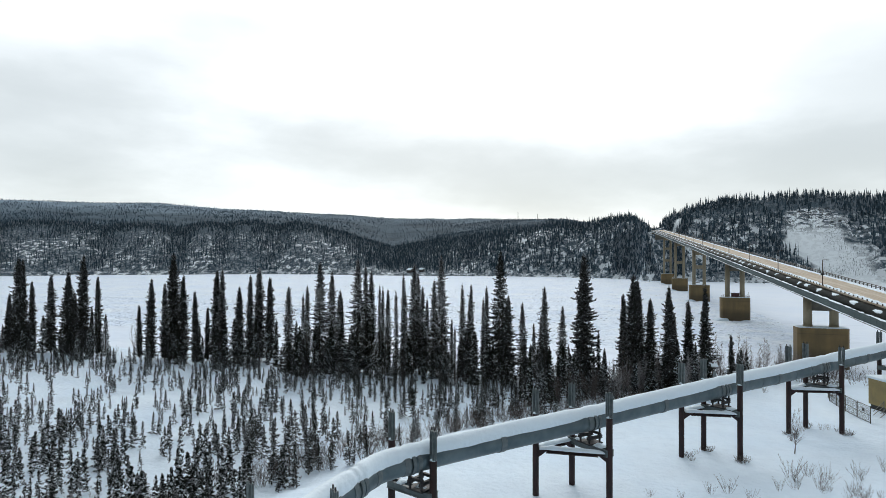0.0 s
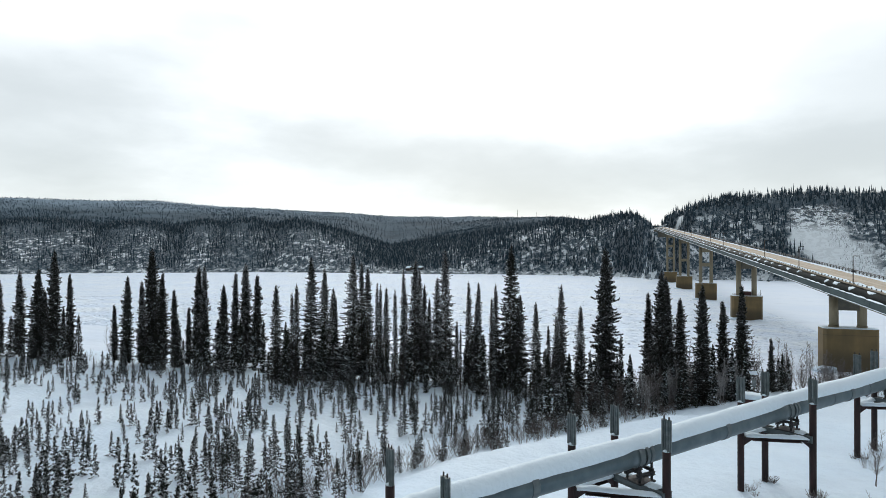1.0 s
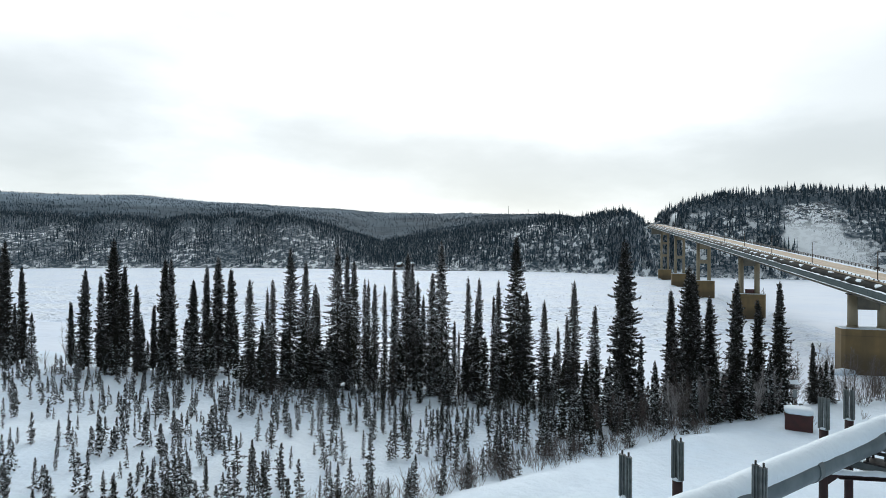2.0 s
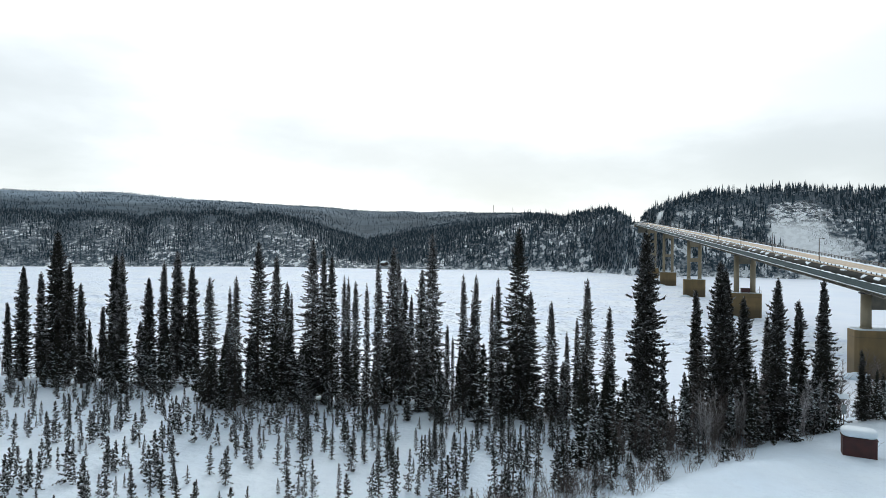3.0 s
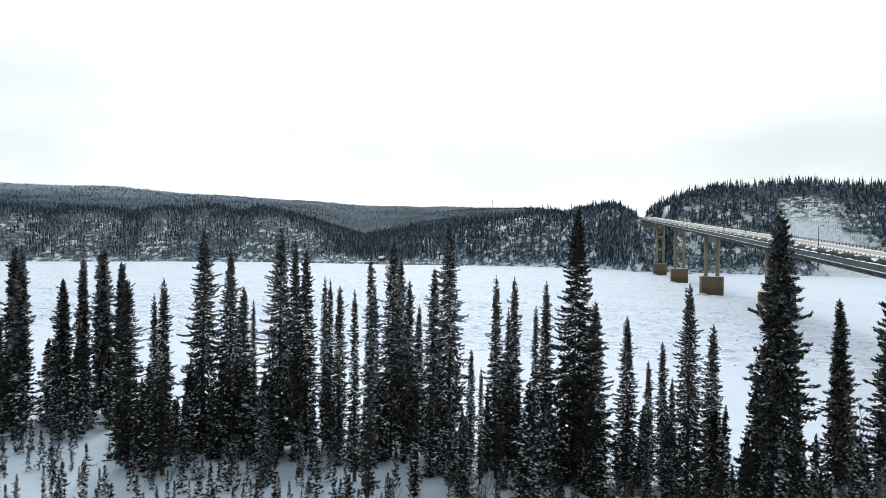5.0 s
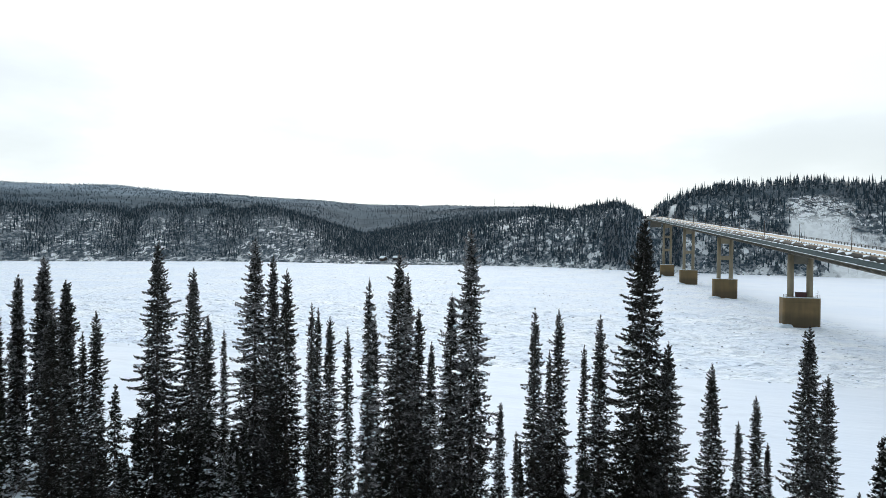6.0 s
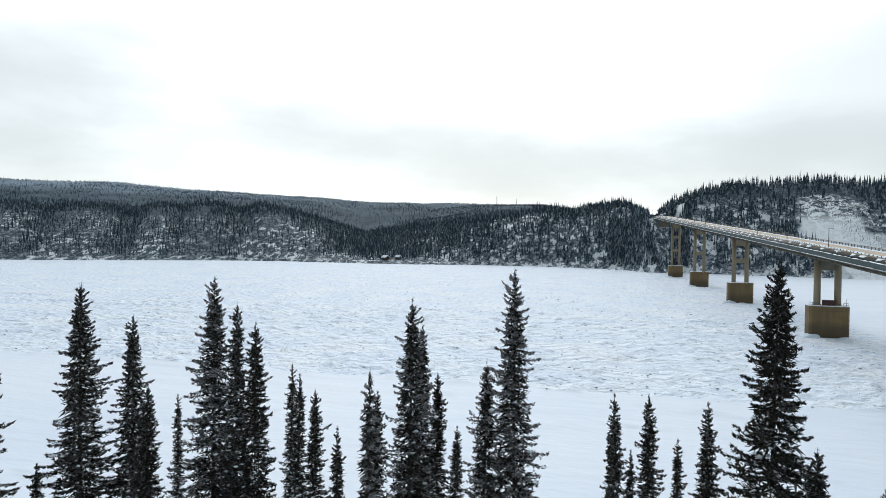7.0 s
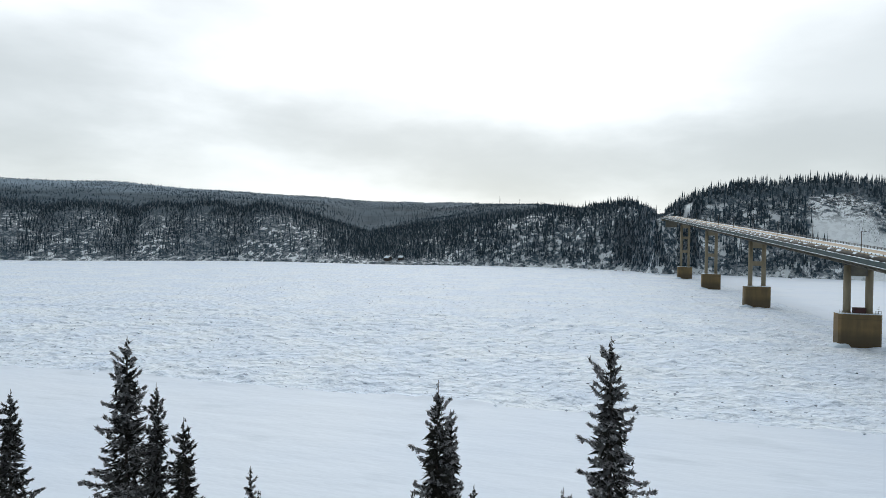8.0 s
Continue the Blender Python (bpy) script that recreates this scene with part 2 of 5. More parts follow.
# bare far trees: greys blued, distance haze included in the colour
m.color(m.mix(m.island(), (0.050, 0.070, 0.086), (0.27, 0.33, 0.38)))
M_FARTWIG = m.m

m = Mat("pier_concrete", 0.85)
stain = m.noise(0.5, 5, stretch=(1, 1, 0.15), lo=0.35, hi=0.7)
c = m.mix(m.noise(0.25, 4), (0.235, 0.158, 0.072), (0.180, 0.128, 0.060))
c = m.mix(m.math("MULTIPLY", stain, 0.55), c, (0.095, 0.080, 0.048))
pos = m.n.new("ShaderNodeSeparateXYZ")
m.l.new(m.coords(), pos.inputs[0])
tide = m.ramp(m.math("ADD", pos.outputs[2], m.math("MULTIPLY", m.noise(0.3, 3, stretch=(1, 1, 0.2), lo=0, hi=1), 1.6)), 7.0, 4.4)
c = m.mix(m.math("MULTIPLY", tide, 0.7), c, (0.080, 0.066, 0.042))
# thin dark line: shade under a top lip, painted since none is modelled
lip_shade = m.ramp(pos.outputs[2], 9.55, 9.6)
c = m.mix(m.math("MULTIPLY", m.math("MULTIPLY", lip_shade, m.ramp(pos.outputs[2], 9.75, 9.7)), 0.5), c, (0.07, 0.06, 0.04))
m.color(c)
m.bump(m.noise(3, 5, lo=0, hi=1), 0.2, 0.05)
M_PIER = m.m
m = Mat("column_paint", 0.6)
c = m.mix(m.noise(0.8, 4, stretch=(1, 1, 0.3)), (0.27, 0.225, 0.145), (0.21, 0.178, 0.12))
m.color(c)
M_COLUMN = m.m
m = Mat("girder_paint", 0.8)
m.color(m.mix(m.noise(0.5, 4, stretch=(1, 0.3, 1)), (0.032, 0.056, 0.059), (0.050, 0.080, 0.083)))
M_FASCIA = m.m
m = Mat("girder_steel", 0.6)
m.color(m.mix(m.noise(0.6, 4, stretch=(1, 0.2, 1)), (0.14, 0.125, 0.09), (0.09, 0.085, 0.07)))
M_GIRDER = m.m
m = Mat("shelf_plate", 0.6)
m.color(m.mix(m.noise(0.7, 5, stretch=(1, 0.4, 1)), (0.030, 0.034, 0.032), (0.060, 0.064, 0.058)))
M_SHELF = m.m
m = Mat("timber_deck", 0.8)
m.color(m.mix(m.noise(0.5, 6, stretch=(3.0, 0.12, 1)), (0.42, 0.33, 0.23), (0.60, 0.53, 0.44)))
M_DECK = m.m
m = Mat("galvanised_rail", 0.5, 0.4)
m.color(m.mix(m.noise(2, 3), (0.10, 0.10, 0.09), (0.16, 0.15, 0.13)))
M_RAIL = m.m
m = Mat("insulation_jacket", 0.42, 0.55)
m.color(m.mix(m.noise(0.8, 5), (0.075, 0.110, 0.126), (0.125, 0.162, 0.177)))
m.bump(m.noise(1.2, 3, lo=0, hi=1), 0.15, 0.05)
M_JACKET = m.m
m = Mat("jacket_band", 0.5, 0.5)
m.color(m.mix(m.noise(2, 3), (0.10, 0.125, 0.135), (0.15, 0.175, 0.18)))
M_BAND = m.m
m = Mat("rusted_post", 0.75)
m.color(m.mix(m.noise(2.2, 5, stretch=(1, 1, 0.4)), (0.014, 0.0075, 0.0085), (0.036, 0.014, 0.015)))
M_POST = m.m
m = Mat("fin_aluminium", 0.45, 0.6)
m.color(m.mix(m.noise(3, 3), (0.17, 0.20, 0.205), (0.26, 0.29, 0.295)))
M_FIN = m.m
m = Mat("dark_steel", 0.6, 0.3)
m.color(m.mix(m.noise(3, 3), (0.020, 0.020, 0.022), (0.045, 0.042, 0.042)))
M_DARK = m.m
m = Mat("beam_steel", 0.55, 0.3)
m.color(m.mix(m.noise(2, 4), (0.075, 0.095, 0.10), (0.12, 0.14, 0.145)))
M_BEAM = m.m
m = Mat("red_box_paint", 0.7)
m.color(m.mix(m.noise(1.5, 4), (0.075, 0.024, 0.022), (0.05, 0.02, 0.02)))
M_RED = m.m
m = Mat("lamp_paint", 0.6)
m.color(m.mix(m.noise(3, 3), (0.10, 0.07, 0.045), (0.06, 0.045, 0.035)))
M_LAMP = m.m
m = Mat("bluff_rock", 0.9)
m.color(m.mix(m.noise(0.5, 4), (0.04, 0.042, 0.045), (0.12, 0.12, 0.122)))
M_ROCK = m.m
m = Mat("block_ice", 0.5)
m.color(m.mix(m.island(), (0.12, 0.15, 0.19), (0.55, 0.66, 0.78)))
M_BLOCK = m.m
m = Mat("tan_shed_paint", 0.7)
m.color(m.mix(m.noise(0.9, 4), (0.34, 0.26, 0.11), (0.27, 0.21, 0.10)))
M_TAN = m.m


# ---------------------------------------------------------------- mesh helpers
def mesh_from(name, verts, faces, mat, smooth=False):
    me = bpy.data.meshes.new(name)
    me.from_pydata(verts if isinstance(verts, list) else verts.tolist(), [], faces if isinstance(faces, list) else faces.tolist())
    me.materials.append(mat)
    if smooth:
        me.shade_smooth()
    return me


def part(name, bm, material, parent, label="", smooth=False):
    me = bpy.data.meshes.new(name)
    bm.to_mesh(me)
    bm.free()
    me.materials.append(material)
    if smooth:
        me.shade_smooth()
    ob = new(name, me)
    if parent is not None:
        ob.parent = parent
    if label:
        tagged(ob, label)
    return ob


def box(bm, x0, x1, y0, y1, z0, z1, m=None, bevel=0.0):
    vs = [bm.verts.new((x, y, z)) for x in (x0, x1) for y in (y0, y1) for z in (z0, z1)]
    if m is not None:
        for v in vs:
            v.co = m @ v.co
    fs = [bm.faces.new([vs[i] for i in f]) for f in ((0, 1, 3, 2), (4, 6, 7, 5), (0, 4, 5, 1), (2, 3, 7, 6), (0, 2, 6, 4), (1, 5, 7, 3))]
    if bevel:
        edges = {e for f in fs for e in f.edges}
        bmesh.ops.bevel(bm, geom=list(edges), offset=bevel, segments=2, affect="EDGES", profile=0.6)
    return vs


def prism(bm, outline, y0, y1, m=None):
    """An outline of (x, z) carried from y0 to y1, closed."""
    a = [bm.verts.new((x, y0, z)) for x, z in outline]
    b = [bm.verts.new((x, y1, z)) for x, z in outline]
    if m is not None:
        for v in a + b:
            v.co = m @ v.co
    n = len(outline)
    for i in range(n):
        bm.faces.new((a[i], a[(i + 1) % n], b[(i + 1) % n], b[i]))
    bm.faces.new(a[::-1])
    bm.faces.new(b)
    bmesh.ops.recalc_face_normals(bm, faces=bm.faces)


def tube(bm, points, radii, sides=8, cap=True):
    """A round bar along points."""
    rings = []
    pts = [Vector(p) for p in points]
    for i, p in enumerate(pts):
        d = (pts[min(i + 1, len(pts) - 1)] - pts[max(i - 1, 0)]).normalized()
        side = d.cross((0, 0, 1))
        side = side.normalized() if side.length > 1e-3 else Vector((1, 0, 0))
        over = side.cross(d)
        r = radii[i] if isinstance(radii, (list, tuple)) else radii
        rings.append([bm.verts.new(p + r * (math.cos(a) * side + math.sin(a) * over)) for a in [2 * math.pi * k / sides for k in range(sides)]])
    for a, b in zip(rings, rings[1:]):
        for k in range(sides):
            bm.faces.new((a[k], a[(k + 1) % sides], b[(k + 1) % sides], b[k]))
    if cap:
        bm.faces.new(rings[0][::-1])
        bm.faces.new(rings[-1])
    bmesh.ops.recalc_face_normals(bm, faces=bm.faces)


def thing(name, at, label, category, group="", kind=""):
    ob = new(name)
    ob.location = at
    return tagged(ob, label, category, group, kind)


def fbm(x, y, scale, octaves=4, seed=0.0):
    """Smooth value noise on numpy arrays, about -1 to 1."""
    out, amp, total = np.zeros_like(x, float), 1.0, 0.0
    for o in range(octaves):
        u, v = x / scale + 17.3 * o + seed, y / scale - 9.1 * o + 2.7 * seed
        i, j = np.floor(u), np.floor(v)
        f, g = u - i, v - j
        f, g = f * f * (3 - 2 * f), g * g * (3 - 2 * g)

        def h(a, b):
            s = np.sin(a * 127.1 + b * 311.7 + 74.7 * seed) * 43758.5453
            return s - np.floor(s)

        out += amp * ((h(i, j) * (1 - f) + h(i + 1, j) * f) * (1 - g) + (h(i, j + 1) * (1 - f) + h(i + 1, j + 1) * f) * g * 1.0 - 0.5) * 2
        total += amp
        amp *= 0.5
        scale *= 0.5
    return out / total


def step(x, a, b):
    t = np.clip((x - a) / (b - a), 0, 1)
    return t * t * (3 - 2 * t)


OCTA_V = np.array([(1, 0, 0), (0, 1, 0), (-1, 0, 0), (0, -1, 0), (0, 0, 1), (0, 0, -1)], float)
OCTA_F = np.array([(0, 1, 4), (1, 2, 4), (2, 3, 4), (3, 0, 4), (1, 0, 5), (2, 1, 5), (3, 2, 5), (0, 3, 5)])


def lumps(rng, places, size):
    n = len(places)
    s = size * (0.5 + rng.random((n, 1, 1)))
    v = OCTA_V[None] * s * np.array([1.25, 1.25, 0.6]) * (0.7 + 0.6 * rng.random((n, 6, 1))) + places[:, None, :]
    f = OCTA_F[None] + 6 * np.arange(n)[:, None, None]
    return v.reshape(-1, 3), f.reshape(-1, 3)


# ---------------------------------------------------------------- the land
HUB = (-80.0, -226.0)
# valley sides seen round the near landing: bearing, shore, first crest (distance, height), second crest (distance, height)
VALLEY = [
    (-180, 1200, 1500, 60, 3000, 160), (-75, 1000, 1300, 85, 2700, 215),
    (-50, 963, 1260, 85, 2700, 228), (-43, 927, 1210, 90, 2700, 240), (-31, 890, 1160, 93, 2700, 212),
    (-26, 850, 1130, 72, 2700, 205), (-21, 815, 1330, 42, 2700, 200), (-15.6, 790, 1180, 56, 2700, 194),
    (-10, 795, 950, 66, 2600, 186), (-4, 785, 950, 83, 2600, 180), (0.8, 765, 925, 83, 2600, 150),
    (3.6, 735, 890, 86, 2600, 130), (5.6, 695, 730, 62, 2600, 140), (7.0, 690, 760, 70, 2600, 140),
    (7.9, 695, 790, 80, 2600, 150), (10, 700, 810, 92, 2600, 160), (13, 705, 850, 103, 2600, 160),
    (19.5, 700, 890, 109, 2600, 160), (24, 700, 900, 106, 2600, 160), (60, 700, 900, 100, 2600, 150), (180, 1200, 1500, 60, 3000, 160),
]
VAL = np.array(VALLEY)
# wooded clefts in the first slope: bearing, width, depth
GULLIES = [(-56.5, 1.3, 12), (-48.6, 0.8, 10), (-42.6, 1.3, 20), (-38.4, 0.8, 10), (-33.6, 1.0, 15), (-7.6, 0.6, 6), (-2.2, 0.7, 7)]


def bearing(x, y):
    return np.degrees(np.arctan2(x - HUB[0], y - HUB[1]))


def pipe_offset(x, y):
    """How far a place lies to the river side of the pipe's line."""
    pinch = np.interp(y, [-270, -262, -246], [8.5, 6.5, 0.0])
    return np.maximum((x + 51.4) * -0.72 + (y + 261.0) * 0.69 + pinch, -(x + 56.4))


def far_height(x, y):
    b, r = bearing(x, y), np.hypot(x - HUB[0], y - HUB[1])
    shore, c1, h1, c2, h2 = (np.interp(b, VAL[:, 0], VAL[:, k]) for k in range(1, 6))
    shore = shore + 7 * fbm(x, y, 90, 3, 3.0)
    t1 = np.clip((r - shore) / (c1 - shore), 0, 1)
    t2 = np.clip((r - c1) / (c2 - c1), 0, 1)
    z = 2.5 * step(r, shore - 6, shore + 2) + (h1 - 2.5) * (1 - (1 - t1) ** 1.7) + (h2 - h1) * step(t2, 0.05, 1.0)
    z = z + fbm(x, y, 160, 4, 5.0) * 7 * np.clip(t1 * 2, 0, 1) * (1 - 0.5 * np.clip((np.abs(b - 6.0) < 1.5) * 1.0, 0, 1))
    cleft = sum(d * np.exp(-((b - b0 - 1.2 * t1) / w) ** 2) for b0, w, d in GULLIES)
    z = z - cleft * np.clip(t1 * 2.2, 0, 1) * np.clip(1 - 5 * t2, 0, 1)
    return np.where(r < shore - 6, -3.0, z)


def slope_place(x, y):
    """Bearing, share of the way from the shore to the first crest, and from there to the skyline."""
    b, r = bearing(x, y), np.hypot(x - HUB[0], y - HUB[1])
    shore, c1, c2 = (np.interp(b, VAL[:, 0], VAL[:, k]) for k in (1, 2, 4))
    return b, np.clip((r - shore) / (c1 - shore), 0, 1), np.clip((r - c1) / (c2 - c1), 0, 1)


def near_height(x, y):
    s = pipe_offset(x, y)
    z = 9.2 + 1.55 * step(s, 27, 19) + 0.35 * step(s, 5, -30)
    z = z + (0.45 * step(s, 17.5, 20.5) * step(s, 24.5, 21.5)) * (0.6 + fbm(x, y, 5, 2, 14.0))
    z = z + 0.35 * fbm(x, y, 14, 3, 1.0) + 0.13 * fbm(x, y, 3.5, 2, 15.0) + 0.12 * fbm(x, y, 2.6, 2, 2.0) * step(s, 19, 25)
    edge = -199 + 3 * fbm(x, y * 0, 30, 2, 4.0)
    z = z + (-3.5 - z) * step(y, edge, edge + 26)
    road = step(np.abs(x - 6.5), 16, 7) * step(y, -214, -222)
    return z + (19.6 - z) * road


def height(x, y):
    x, y = np.asarray(x, float), np.asarray(y, float)
    return np.where(y < -150, near_height(x, y), far_height(x, y))


def ground_at(x, y):
    return float(height(np.array([x]), np.array([y]))[0])


def open_slope(x, y, b, z):
    """1 on the bare snow slope of the east bluff and the cuts beside the road."""
    wob = fbm(x, y, 35, 3, 70.0)
    foot = np.clip(46 - z, 0, 40) * 0.09
    slide = step(b, 17.2 + foot + 0.9 * wob, 17.8 + foot + 0.9 * wob) * step(b, 21.6 + (92 - z) * 0.06 + 1.6 * wob, 20.8 + (92 - z) * 0.06 + 1.6 * wob) * step(z, 95 + 6 * wob, 88 + 6 * wob)
    cut = step(np.abs(b - 6.15), 0.45, 0.25) * step(z, 40, 52) + step(np.abs(b - 8.4 - (z - 68) * 0.022), 0.42, 0.22) * step(z, 52, 58) * step(z, 84, 78)
    glade = step(fbm(x * 1.5, y * 1.2, 42, 3, 91.0) - 0.02 * np.abs(b - 13), 0.30, 0.36) * step(b, 9, 10) * step(z, 80, 60)
    road = step(np.abs(x - 7), 9, 7) * step(y, 462, 470)
    return np.clip(slide + cut + road + 0.9 * glade, 0, 1)


def build_ground():
    # one polar sheet round the landing, fine where the camera passes
    ang = np.radians(np.concatenate([np.arange(-180, -75, 5), np.arange(-75, 40, 0.6), np.arange(40, 180, 5)]))
    rad = np.concatenate([np.arange(0.5, 150, 1.5), np.arange(150, 660, 30), np.arange(660, 960, 7), np.arange(960, 1400, 14), np.geomspace(1400, 4600, 30)])
    R, A = np.meshgrid(rad, ang, indexing="ij")
    X, Y = HUB[0] + R * np.sin(A), HUB[1] - 24 + R * np.cos(A)
    Z = height(X, Y)
    n, k = len(rad), len(ang)
    verts = np.stack([X, Y, Z], -1).reshape(-1, 3)
    i, j = np.meshgrid(np.arange(n - 1), np.arange(k), indexing="ij")
    jn = (j + 1) % k
    faces = np.stack([i * k + j, (i + 1) * k + j, (i + 1) * k + jn, i * k + jn], -1).reshape(-1, 4)[:, ::-1]
    me = mesh_from("ground", verts, faces, M_SNOW, True)
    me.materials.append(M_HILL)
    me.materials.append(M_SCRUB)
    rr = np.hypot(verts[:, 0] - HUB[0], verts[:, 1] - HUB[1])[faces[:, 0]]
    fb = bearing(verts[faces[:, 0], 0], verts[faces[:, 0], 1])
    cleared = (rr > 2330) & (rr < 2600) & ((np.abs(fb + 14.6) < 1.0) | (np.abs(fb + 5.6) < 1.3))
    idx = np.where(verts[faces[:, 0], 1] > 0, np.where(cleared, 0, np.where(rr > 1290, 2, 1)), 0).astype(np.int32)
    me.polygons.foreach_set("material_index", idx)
    return tagged(new("ground", me), "snow-covered river bank and wooded valley slopes", "ground", kind="structure")


build_ground()


def build_ice():
    xs = np.concatenate([np.linspace(-1500, -320, 40), np.arange(-300, 110, 1.25), np.linspace(135, 900, 30)])
    ys = np.concatenate([np.linspace(-215, -172, 6), np.arange(-170, 40, 1.2), np.linspace(65, 900, 60)])
    X, Y = np.meshgrid(xs, ys, indexing="ij")
    rough = step(Y + 4 * fbm(X, Y, 40, 3, 8.0), -106, -98) * step(X, 60, -10)
    Z = rough * (1.25 * np.clip(fbm(X, Y, 4.2, 2, 6.0), 0, 1) + 0.22 * fbm(X, Y, 22, 2, 7.0)) + 0.10 * fbm(X * 0.4, Y, 12, 3, 9.0)
    n, k = len(xs), len(ys)
    i, j = np.meshgrid(np.arange(n - 1), np.arange(k - 1), indexing="ij")
    faces = np.stack([i * k + j, (i + 1) * k + j, (i + 1) * k + j + 1, i * k + j + 1], -1).reshape(-1, 4)
    me = mesh_from("river_ice", np.stack([X, Y, Z], -1).reshape(-1, 3), faces, M_ICE, True)
    me.materials.append(M_SMOOTH)
    me.polygons.foreach_set("material_index", np.where(rough.reshape(-1)[faces[:, 0]] < 0.5, 1, 0).astype(np.int32))
    tagged(new("river_ice", me), "frozen river under wind-packed snow with rough jumbled ice", "river", kind="structure")


build_ice()


def build_ice_blocks():
    """Upturned dark blocks of ice frozen into the jumbled part of the river."""
    rg = np.random.default_rng(77)
    n = 900
    x, y = -330 + 330 * rg.random(n), -104 + 330 * rg.random(n) ** 1.4
    keep = fbm(x, y, 30, 2, 33.0) > -0.25
    spots = np.stack([x, y, 0.30 + 0.2 * rg.random(n)], -1)[keep]
    v, f = lumps(rg, spots, 0.25)
    tagged(new("ice_blocks", mesh_from("ice_blocks", v, f, M_BLOCK)), "dark ice blocks frozen into the river", "ice blocks", kind="stuff")


build_ice_blocks()

# ---------------------------------------------------------------- the bridge
SPAN, GRADE, DECK0 = 124.97, 0.0635, 33.0     # pier spacing, rise along the deck, height of the deck over the second pier
Y_SOUTH, Y_NORTH = 474.0, -232.0


def deck_z(y):
    return DECK0 + GRADE * y


def sloped(y):
    """A frame lying on the deck's grade at y: local y runs along the deck."""
    return Matrix.Translation((0, y, deck_z(y))) @ Matrix.Rotation(math.atan(GRADE), 4, "X")


bridge = thing("bridge", (0, 0, 0), "long steel road bridge on tan piers climbing across a frozen river", "bridge")
bridge.matrix_world = Matrix.Translation((6.5, Y_NORTH, deck_z(Y_NORTH) - 5))
INV = bridge.matrix_world.inverted()


def bpart(name, bm, mat, label="", smooth=False, parent=None):
    for v in bm.verts:
        v.co = INV @ v.co
    return part(name, bm, mat, parent or bridge, label, smooth)


def bshare(name, me, y, label="", parent=None):
    o = new(name, me)
    o.parent = parent or bridge
    o.matrix_local = INV @ sloped(y)
    if label:
        tagged(o, label)
    return o


def loose(bm, name, mat, smooth=False):
    me = bpy.data.meshes.new(name)
    bm.to_mesh(me)
    bm.free()
    me.materials.append(mat)
    if smooth:
        me.shade_smooth()
    return me


def ragged_strip(bm, x0, x1, z, length, m, rng, wob=0.18, thick=0.12, stepl=1.6, breaks=0.0):
    """A low ridge of ploughed snow with uneven edges."""
    n = int(length / stepl)
    rows, live = [], True
    for i in range(n + 1):
        y = i * length / n
        a, b = x0 + wob * (rng.random() - 0.5), x1 + wob * (rng.random() - 0.5)
        h = thick * (0.5 + rng.random())
        if breaks and rng.random() < breaks:
            h, a, b = 0.01, (a + b) / 2 - 0.03, (a + b) / 2 + 0.03
        rows.append([bm.verts.new(m @ Vector(p)) for p in ((a, y, z), (a + 0.25 * (b - a), y, z + h), (a + 0.75 * (b - a), y, z + h), (b, y, z))])
    for a, b in zip(rows, rows[1:]):
        for k in range(3):
            bm.faces.new((a[k], a[k + 1], b[k + 1], b[k]))


